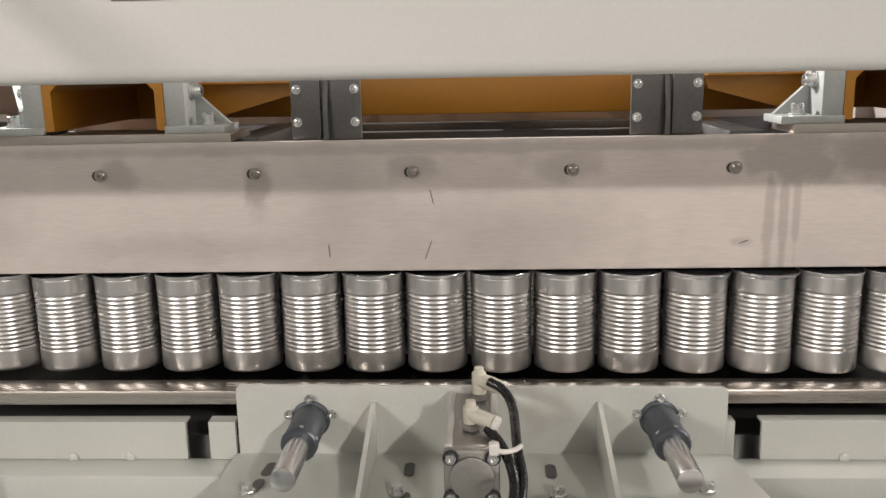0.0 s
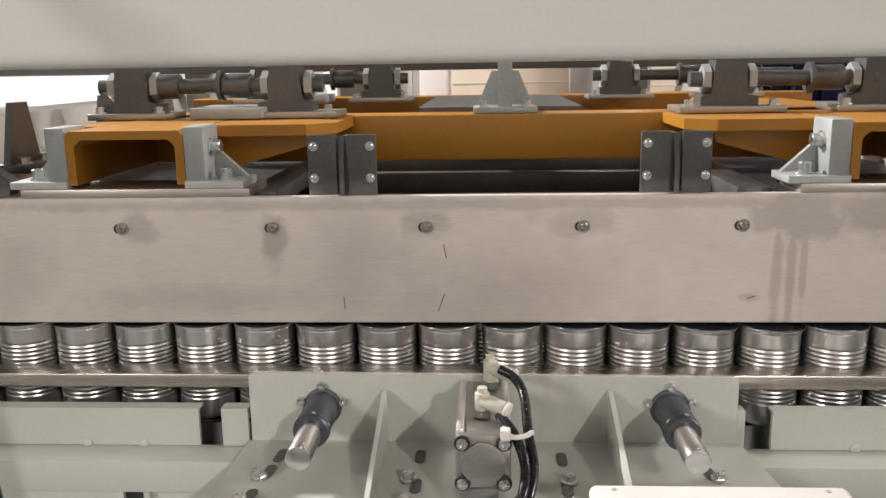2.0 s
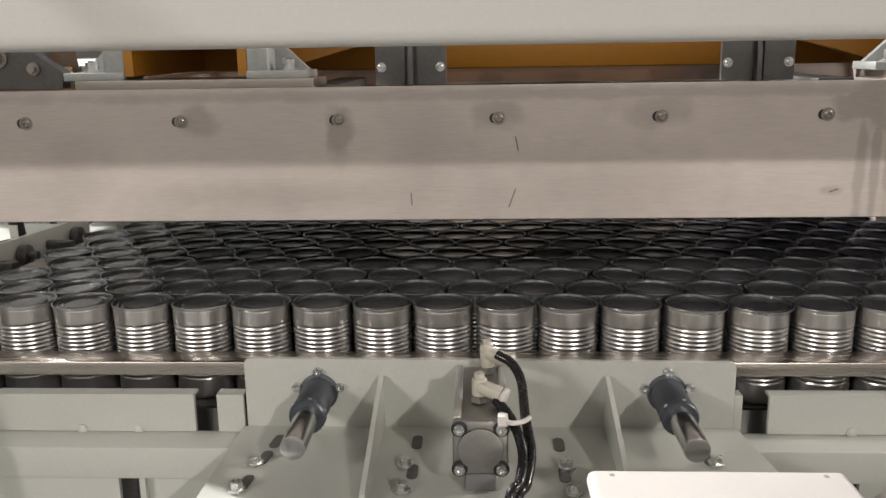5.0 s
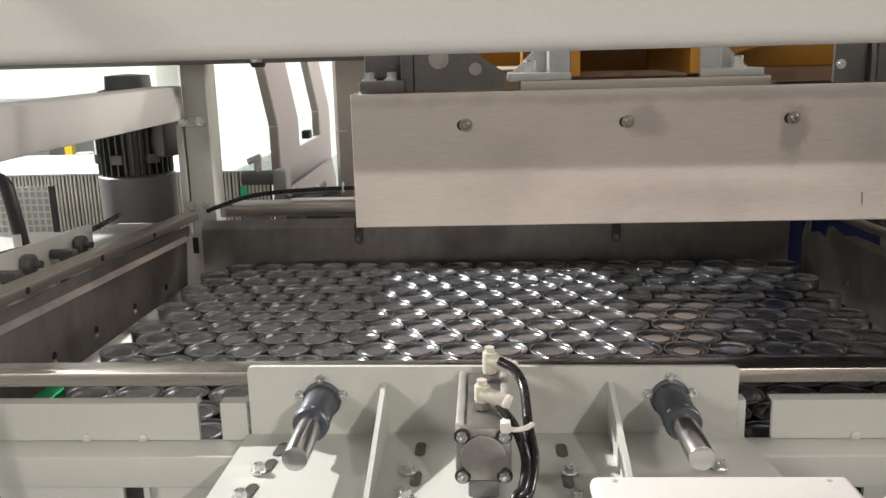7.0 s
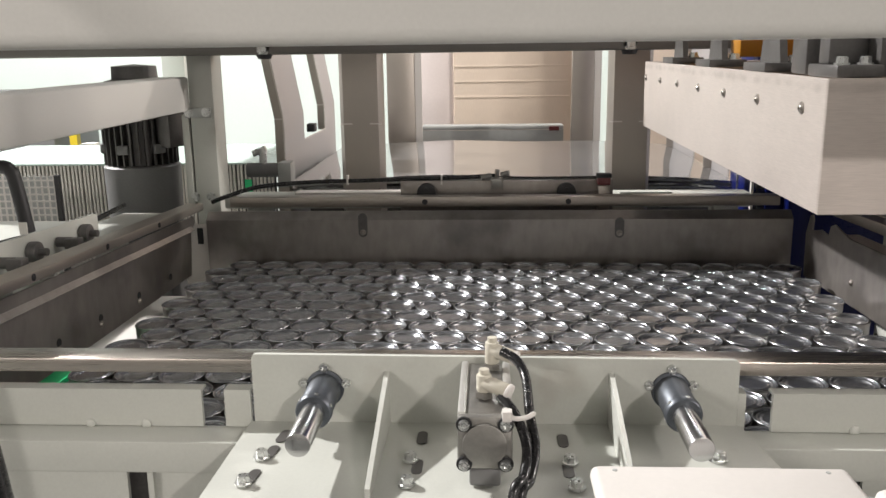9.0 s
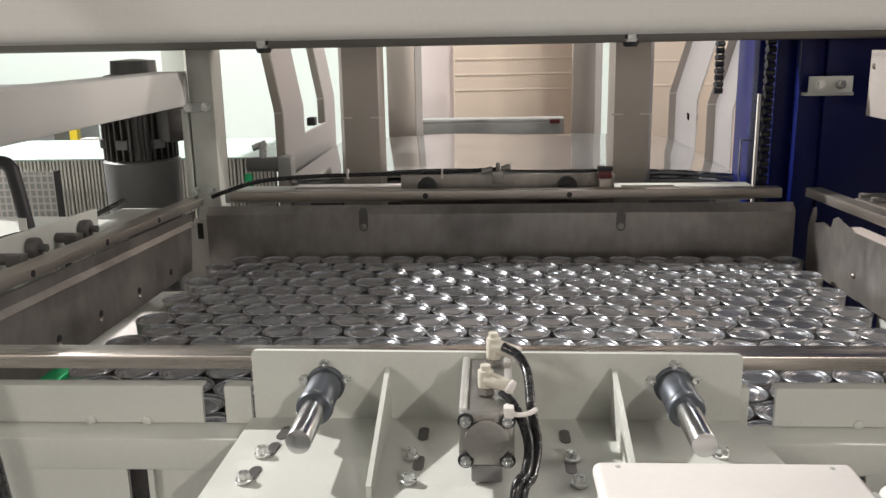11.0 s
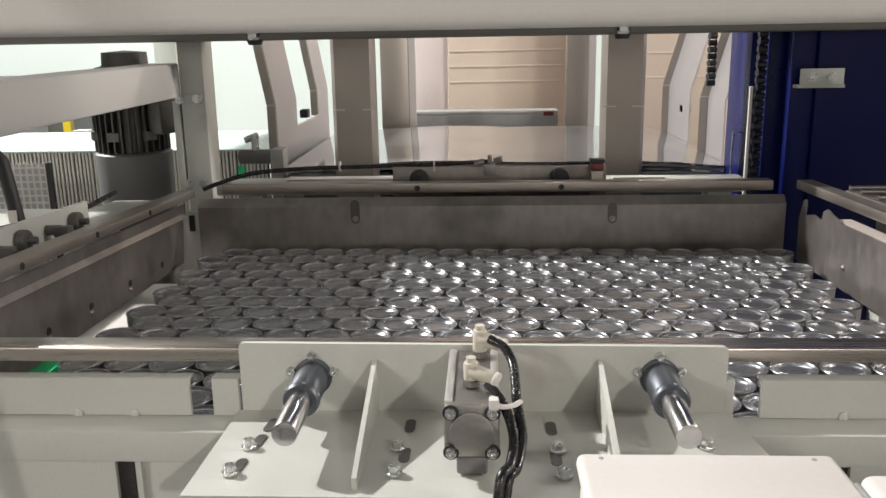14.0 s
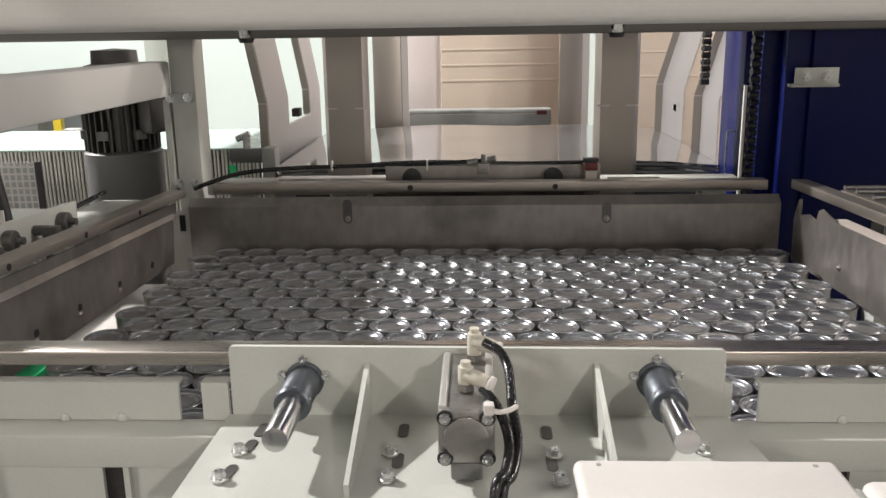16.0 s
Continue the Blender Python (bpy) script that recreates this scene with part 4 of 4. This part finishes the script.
def left_station():
    p = thing("corner_post", "light grey painted square post with bolted side beam", "post")
    part("post", boxed(-0.788, -0.722, 0.80, 0.89, 0, 1.62, bevel=0.005), M_PAINT, p)
    part("side_beam", boxed(-0.87, -0.785, -0.638, 0.80, 1.250, 1.338, bevel=0.006), M_BEAM, p)
    part("knee_plate", boxed(-0.81, -0.792, 0.796, 0.86, 1.0, 1.24, bevel=0.002), M_PAINT, p)
    part("joint_plate", boxed(-0.80, -0.73, 0.792, 0.799, 1.232, 1.258, bevel=0.001), M_GREYCAST, p)
    for x, z in ((-0.788, 1.246), (-0.742, 1.246), (-0.788, 1.022), (-0.745, 1.022)):
        mesh_part("bolt", BOLT, p, pose(x, 0.7915 if z > 1.2 else 0.7945, z, 90))
    m = thing("gear_motor", "upright grey electric motor with cooling fins", "motor", (-0.985, 0.94, 0.59))
    bm = B()
    spin(bm, [(0.0, 0.30), (0.095, 0.30), (0.103, 0.37), (0.105, 0.50), (0.098, 0.505), (0.0, 0.505)], 36)
    part("housing", bm, M_MOTOR, m)
    bm = B()
    spin(bm, [(0.0, 0.505), (0.080, 0.505), (0.080, 0.675), (0.0, 0.675)], 32)
    part("stator", bm, M_DARK, m)
    fin = boxed(0.076, 0.101, -0.0022, 0.0022, 0.507, 0.670)
    me = mesh_of("fin", fin, M_DARK)
    for k in range(30):
        mesh_part("fin", me, m, pose(0, 0, 0, 0, 0, 12 * k))
    for a in (-150, -95, -40, 60):
        part("lug", boxed(0.088, 0.108, -0.016, 0.016, 0.54, 0.565, bevel=0.002), M_MOTOR, m, at=pose(0, 0, 0, 0, 0, a))
    part("terminal_box", boxed(0.09, 0.135, -0.035, 0.035, 0.555, 0.655, bevel=0.006), M_DARK, m, at=pose(0, 0, 0, 0, 0, -20))
    bm = B()
    spin(bm, [(0.0, 0.675), (0.078, 0.675), (0.082, 0.69), (0.082, 0.735), (0.062, 0.74), (0.060, 0.775), (0.0, 0.78)], 32)
    part("fan_cover", bm, M_DARK, m)
    part("gearbox", boxed(-0.09, 0.09, -0.09, 0.09, 0.0, 0.299, bevel=0.012), M_MOTOR, m)
    part("foot", boxed(-0.10, 0.10, -0.10, 0.10, -0.59, -0.0005, bevel=0.005), M_PAINT, m)


left_station()


def slat_stack():
    s = thing("slat_bundle", "bundle of off-white upright slats under a pale glazed board", "bundle", (-1.3, 1.9, 0))
    part("base", boxed(-0.55, 0.55, -0.3, 0.5, 0, 0.64), M_SLAT, s)
    me = mesh_of("slat", boxed(-0.0037, 0.0037, -0.012, 0.0, 0, 0.36), M_SLAT)
    rng = random.Random(2)
    n = 76
    for k in range(n):
        x = -0.52 + 1.04 * k / (n - 1)
        mesh_part("slat", me, s, pose(x, -0.302 + rng.uniform(-0.004, 0.004), 0.645))
    part("backing", boxed(-0.53, 0.53, -0.300, -0.292, 0.645, 1.004), M_DARK, s)
    part("cover_board", boxed(-0.7, 0.62, -0.33, 0.30, 1.006, 1.012), M_PALE, s, "pale green glazed board")
    part("tag", boxed(0.10, 0.125, -0.319, -0.315, 0.92, 0.965), M_GREEN, s, "green marker tag")
    part("tag", boxed(0.42, 0.445, -0.319, -0.315, 0.90, 0.95), M_GREEN, s, "green marker tag")
    for x, y in ((-0.5, 0.45), (0.5, 0.45)):
        part("corner_post", boxed(x - 0.03, x + 0.03, y - 0.03, y + 0.03, 0.645, 1.005), M_SLAT, s)
    g = thing("wire_crate", "white wire mesh crate with a black frame", "crate", (-1.465, 1.25, 0.03))
    part("base", boxed(-0.25, 0.12, -0.1, 0.3, -0.03, 0.60), M_DARK, g)
    wire_v = mesh_of("wire", boxed(-0.0026, 0.0026, -0.0018, 0.0018, 0, 0.40), M_WHITE)
    wire_h = mesh_of("wire", boxed(-0.17, 0.17, -0.0018, 0.0018, -0.0026, 0.0026), M_WHITE)
    for k in range(17):
        mesh_part("wire", wire_v, g, pose(-0.23 + 0.0206 * k, -0.09, 0.601))
    for k in range(18):
        mesh_part("wire", wire_h, g, pose(-0.066, -0.0935, 0.61 + 0.022 * k))
    part("corner_strip", boxed(0.105, 0.118, -0.10, -0.08, 0.601, 1.0), M_BLACK, g)
    part("backing", boxed(-0.24, 0.10, -0.05, -0.045, 0.601, 0.99), M_GREYCAST, g)
    bm = B()
    tube(bm, [(-0.925, 0.20, 1.0), (-0.926, 0.20, 1.03), (-0.942, 0.20, 1.15), (-0.950, 0.2, 1.175), (-0.975, 0.2, 1.185), (-1.10, 0.2, 1.188)], 0.014, 12)
    handle = solid("handle_bar", bm, M_BLACK, "black bent tubular handle with a white label", "handle")
    part("label_plate", boxed(-0.937, -0.921, 0.182, 0.185, 1.05, 1.075), M_WHITE, handle)
    part("stand", boxed(-0.96, -0.90, 0.17, 0.23, 0, 0.998), M_PAINT, handle)
    t = thing("conveyor_deck", "pale roller conveyor deck beside the clamp", "conveyor", (-1.25, 0.2, 0))
    part("deck", boxed(-0.4, 0.24, -0.6, 0.45, 0.93, 0.985, bevel=0.003), M_PAINT, t)
    for k in range(6):
        part("deck_rib", boxed(-0.38, 0.22, -0.5 + 0.13 * k, -0.47 + 0.13 * k, 0.986, 0.998, bevel=0.003), M_WHITE, t)
    part("stand", boxed(-0.3, 0.15, -0.4, 0.3, 0, 0.929), M_PAINT, t)
    bm = B()
    tube(bm, [(-1.25, 0.1, 1.003), (-1.15, 0.05, 1.015), (-1.02, 0.05, 1.008), (-0.96, 0.05, 1.003)], 0.006)
    rod(bm, (-0.955, 0.05, 0.987), (-0.955, 0.05, 1.02), 0.011, 14)
    solid("sensor_lead", bm, M_BLACK, "black sensor lead lying on the conveyor deck", "cable")


slat_stack()

# ---- sheet magazine behind ----


def sheet_magazine():
    s = thing("sheet_stack", "stack of glossy grey tier sheets with sagging edges", "sheet stack", (0.06, 0, 0))
    part("table", boxed(-0.62, 0.62, 1.18, 2.4, 0.0, 0.966), M_DARK, s)
    for k in range(5):
        d = 0.004 * ((k * 7) % 5)
        bm = B()
        lo, hi = [], []
        for i in range(49):
            x = -0.655 - d + (1.31 + 2 * d) * i / 48
            sag = 0.004 * math.sin(5.2 * x + 0.5 * k) + 0.003 * math.sin(11 * x + k) - 0.010 * max(0.0, abs(x) - 0.52) / 0.13
            lo.append((x, 0.972 + 0.011 * k + sag))
            hi.append((x, 0.9785 + 0.011 * k + sag))
        prism(bm, lo + hi[::-1], "y", 1.14 - d, 2.12)
        part("sheet", bm, M_SHEETS if k % 2 == 0 else M_GREYCAST, s)
    m = thing("sheet_magazine", "stainless steel guide columns of the sheet magazine", "magazine")
    for x0, x1 in ((-0.426, -0.302), (0.335, 0.455)):
        bm = B()
        prism(bm, [(x0, 1.02), (x0 + 0.012, 1.0), (x1 - 0.012, 1.0), (x1, 1.02), (x1, 1.05), (x1 - 0.003, 1.05), (x1 - 0.003, 1.021), (x1 - 0.013, 1.003), (x0 + 0.013, 1.003), (x0 + 0.003, 1.021), (x0 + 0.003, 1.05), (x0, 1.05)], "z", 0.0, 1.75)
        col = part("guide_column", bm, M_STEEL, m)
        for xa, xb in ((x0 + 0.002, x0 + 0.037), (x1 - 0.037, x1 - 0.002)):
            part("seam", boxed(xa, xb, 0.9985, 1.0, 1.193, 1.1965), M_WHITE, col)
    for x0, x1 in ((-0.455, -0.33), (0.362, 0.46)):
        bm = B()
        box(bm, x0, x1, 2.42, 2.46, 0.0, 1.75, bevel=0.004)
        part("rear_column", bm, M_STEEL, m)
        part("edge_strip", boxed(x1 + 0.001, x1 + 0.03, 2.42, 2.43, 0.9, 1.75), M_WHITE, m)
    def bent(x, out, lean, z0, thick):
        """Upright sheet whose top leans outward above the bend; x is its inner face."""
        zb, zt = 1.187, 1.42
        a = x + out * thick
        return [(x, z0), (a, z0), (a, zb), (a + out * lean, zt), (x + out * lean, zt), (x, zb)]
    for out, x, lean, arms, low in ((-1, -0.658, 0.040, ((1.30, 1.60, 1), (2.00, 2.22, 1)), 1.09), (1, 0.731, 0.066, ((1.22, 1.42, 0), (1.68, 2.03, 0)), 0.98)):
        y0, y1 = arms[0][0], arms[1][1]
        bm = B()
        box(bm, min(x, x + out * 0.004), max(x, x + out * 0.004), y0, y1, 0.0, low)
        for ya, yb, front in arms:
            prism(bm, bent(x, out, lean, low, 0.004), "y", ya, yb)
        plate = part("guide_plate", bm, M_GUIDE, m)
        part("cut_edge", boxed(min(x, x + out * 0.004), max(x, x + out * 0.004), arms[0][1] + 0.001, arms[1][0] - 0.001, low + 0.0005, low + 0.004), M_WHITE, plate)
        for ya, yb, front in arms:
            side = out if front else -out
            ye = ya - 0.0035 if front else yb + 0.0005
            z0 = 0.0 if ya == y0 or not front else low
            xs = x + out * 0.004 if front else x
            bm = B()
            prism(bm, [(px, pz) for px, pz in ((xs, z0), (xs + side * 0.026, z0), (xs + side * 0.026, 1.187), (xs + side * 0.026 + out * lean, 1.42), (xs + out * lean, 1.42), (xs, 1.187))], "y", ye, ye + 0.003)
            part("flange", bm, M_STEEL, plate)
            xa, xb = sorted((xs, xs + side * 0.026))
            part("seam", boxed(xa, xb, ye - 0.0015, ye - 0.0002, 1.185, 1.189), M_WHITE, plate)
            bm = B()
            prism(bm, bent(x, out, lean, 0.9, 0.0035), "y", ya - 0.006, ya - 0.004)
            part("edge_strip", bm, M_WHITE, plate)
        part("stop_block", boxed(min(x, x + out * 0.03), max(x, x + out * 0.03), 1.78, 1.83, 1.10, 1.13, bevel=0.003), M_BLACK, plate)
    bk = thing("steel_cabinet", "tall warm-toned stainless steel cabinet behind the magazine", "cabinet", (0.1, 3.2, 0))
    part("cabinet_body", boxed(-0.29, 0.38, 0, 0.5, 0, 2.2, bevel=0.006), M_PANEL, bk)
    part("side_panel", boxed(-0.52, -0.2905, 0.012, 0.45, 0, 2.2, bevel=0.004), M_PINK, bk, "pale rose coated side panel")
    for z in (1.22, 1.30, 1.14):
        part("rib", boxed(-0.285, 0.375, -0.0016, -0.0003, z, z + 0.010, bevel=0.0005), M_PANEL, bk)
    c2 = thing("steel_cabinet", "tall warm-toned stainless steel cabinet beside the lift column", "cabinet", (1.0, 3.0, 0))
    part("cabinet_body", boxed(-0.35, 0.30, 0, 0.4, 0, 2.2, bevel=0.006), M_PANEL, c2)
    for z in (1.16, 1.28):
        part("rib", boxed(-0.345, 0.295, -0.0016, -0.0003, z, z + 0.010, bevel=0.0005), M_PANEL, c2)
    t = thing("tool_tray", "open grey sheet-metal tray with a small red tag", "tray", (0.03, 2.5, 0))
    part("front_panel", boxed(-0.34, 0.305, 0, 0.004, 0.86, 1.034), M_GREYCAST, t)
    part("lip", boxed(-0.34, 0.305, 0.0, 0.10, 1.035, 1.054, bevel=0.004), M_GREYCAST, t)
    part("side", boxed(-0.34, -0.336, 0.0045, 0.25, 0.86, 1.034), M_STEEL, t)
    part("side", boxed(0.301, 0.305, 0.0045, 0.25, 0.86, 1.034), M_STEEL, t)
    part("tag", boxed(0.24, 0.285, -0.005, -0.0005, 1.030, 1.048), M_RED, t, "small red tag")
    part("stand", boxed(-0.28, 0.29, 0.01, 0.2, 0, 0.899), M_DARK, t)
    a = thing("air_unit", "small grey air cylinder on a white bracket", "air cylinder", (-0.625, 1.12, 0.028))
    part("barrel", rodded((-0.11, 0, 1.02), (0.0, 0, 1.02), 0.022, 20, bevel=0.002), M_MOTOR, a)
    part("bracket", boxed(-0.01, 0.03, -0.03, 0.03, 0.97, 1.045, bevel=0.004), M_GREYCAST, a)
    bm = B()
    rod(bm, (-0.06, 0, 1.04), (-0.06, 0, 1.085), 0.012, 12)
    rod(bm, (-0.09, 0, 1.07), (-0.05, 0, 1.085), 0.010, 12)
    part("fitting", bm, M_ZINC, a)
    part("stand", boxed(0.0, 0.022, -0.02, 0.02, -0.028, 0.969), M_STEEL, a)
    n = thing("far_machine", "dark grey machine housing by the far wall", "machine", (-3.6, 5.2, 0))
    part("housing", boxed(-1.6, 0.17, 0, 0.8, 0, 1.10, bevel=0.02), M_MOTOR, n)
    part("warning_strip", boxed(0.30, 0.36, -0.02, 0.04, 0.0, 0.95), M_YELLOW, n, "yellow and black warning post")


sheet_magazine()

# ---- blue lift column ----


def lift_column():
    c = thing("lift_column", "dark blue painted steel lift column with drive chain", "lift column")
    part("column", boxed(0.835, 1.55, 0.78, 0.90, 0, 3.0, bevel=0.004), M_BLUE, c)
    part("flange", boxed(0.775, 0.834, 0.79, 0.83, 0, 3.0, bevel=0.003), M_BLUE, c)
    part("web", boxed(0.737, 0.834, 0.86, 0.899, 0, 3.0, bevel=0.003), M_BLUE, c)
    part("inner_face", boxed(0.72, 0.773, 0.95, 1.15, 0, 1.5, bevel=0.003), M_BLUE, c)
    bm = B()
    box(bm, 0.782, 0.888, 0.745, 0.749, 1.262, 1.302, bevel=0.001)
    box(bm, 0.777, 0.893, 0.749, 0.779, 1.255, 1.2625)
    br = part("white_bracket", bm, M_PAINT, c, "white angle bracket with two bolts")
    for x in (0.81, 0.860):
        mesh_part("bolt", BOLT, br, pose(x, 0.7445, 1.282, 90))
    side = B()
    box(side, -0.011, -0.008, -0.004, 0.004, 0, 0.024, bevel=0.002)
    box(side, 0.008, 0.011, -0.004, 0.004, 0, 0.024, bevel=0.002)
    rod(side, (-0.012, 0, 0.008), (0.012, 0, 0.008), 0.0085, 10)
    link = mesh_of("chain_link", side, M_BLACK)
    for k in range(34):
        mesh_part("chain_link", link, c, pose(0.715, 0.84, 0.95 + 0.0195 * k, 0, 0, 20 if k % 2 else 0))
    for k in range(20):
        mesh_part("chain_link", link, c, pose(0.68, 1.20, 1.235 + 0.0195 * k, 0, 0, 20 if k % 2 else 0))
    part("chain_guide", boxed(0.690, 0.697, 0.835, 0.845, 0.95, 1.255), M_WHITE, c)
    part("chain_anchor", boxed(0.69, 0.74, 0.83, 0.88, 0.9, 0.949), M_PAINT, c)
    bm = B()
    tube(bm, [(0.70, 1.0, 1.0), (0.70, 1.0, 1.11), (0.703, 1.0, 1.118), (0.72, 1.0, 1.12), (0.745, 1.0, 1.12)], 0.003, 8)
    part("limit_wire", bm, M_ZINC, c)
    part("base", boxed(0.68, 1.6, 0.76, 1.22, 0, 0.03), M_BLUE, c)


lift_column()


# ---- what moves ----


def motions():
    head = [(0, 0, 0.075), (0.25, 0, 0.054), (0.5, 0, 0.032), (0.75, 0, 0.014), (1.0, 0, 0.002), (1.2, 0, 0), (2.5, 0, 0), (2.75, 0, 0.001), (3.0, 0, 0.010), (3.25, 0, 0.028), (3.5, 0, 0.048),
            (3.75, 0, 0.069), (4.0, 0, 0.090), (4.2, 0, 0.101), (4.4, 0.004, 0.104), (4.7, 0.036, 0.104), (5.0, 0.085, 0.104), (5.5, 0.200, 0.104), (6.0, 0.327, 0.104), (6.5, 0.454, 0.104), (7.0, 0.580, 0.104),
            (7.5, 0.708, 0.105), (8.0, 0.835, 0.105), (8.5, 0.962, 0.105), (9.0, 1.090, 0.105), (9.5, 1.217, 0.105), (11.5, 1.727, 0.105), (12.5, 1.96, 0.105), (13.2, 2.05, 0.105), (16.0, 2.05, 0.105)]
    walk(HEAD, [(t, pose(x, 0, 1.111 + z)) for t, x, z in head])
    lift = [(6.3, 0), (6.4, -0.020), (6.5, -0.052), (6.6, -0.085), (6.7, -0.117), (6.8, -0.147), (6.9, -0.172), (7.0, -0.191), (7.1, -0.201), (7.2, -0.206)]
    ride = [(0, 0.076), (0.25, 0.055), (0.5, 0.033), (0.75, 0.015), (1.0, 0.003), (1.2, 0), (1.8, 0), (2.2, 0), (2.5, 0), (4.4, 0), (5.2, 0)] + lift + [(16.0, -0.206)]
    # the front clamp squeezes the layer back between 1.8 and 2.5 s
    for can, x, y, turn in CANS:
        rows = []
        for t, z in ride:
            back = 0.022 if t <= 1.8 else 0.015 if t < 2.5 else 0.011 if t < 5 else 0
            rows.append((t, pose(x + (0.004 if t < 5 else 0), y - back, 0.992 + z, 0, 0, turn)))
        walk(can, rows)
    low = [(0, 0)] + lift + [(16.0, -0.206)]
    walk(SHEET, [(t, pose(0, 0, 0.9915 + z)) for t, z in low])
    walk(LOWER, [(t, pose(0, 0, 0.8775 + z)) for t, z in low])
    walk(LIFT, [(t, pose(0, 0, 0.8775 + z)) for t, z in low])
    push = [(0, 0), (1.7, 0), (1.9, 0.006), (2.2, 0.024), (2.5, 0.028), (4.4, 0.028), (4.7, 0.022), (5.0, 0.006), (5.3, 0), (16.0, 0)]
    walk(FRONT_CLAMP, [(t, pose(0, -0.548 + y, 1.046)) for t, y in push])


motions()
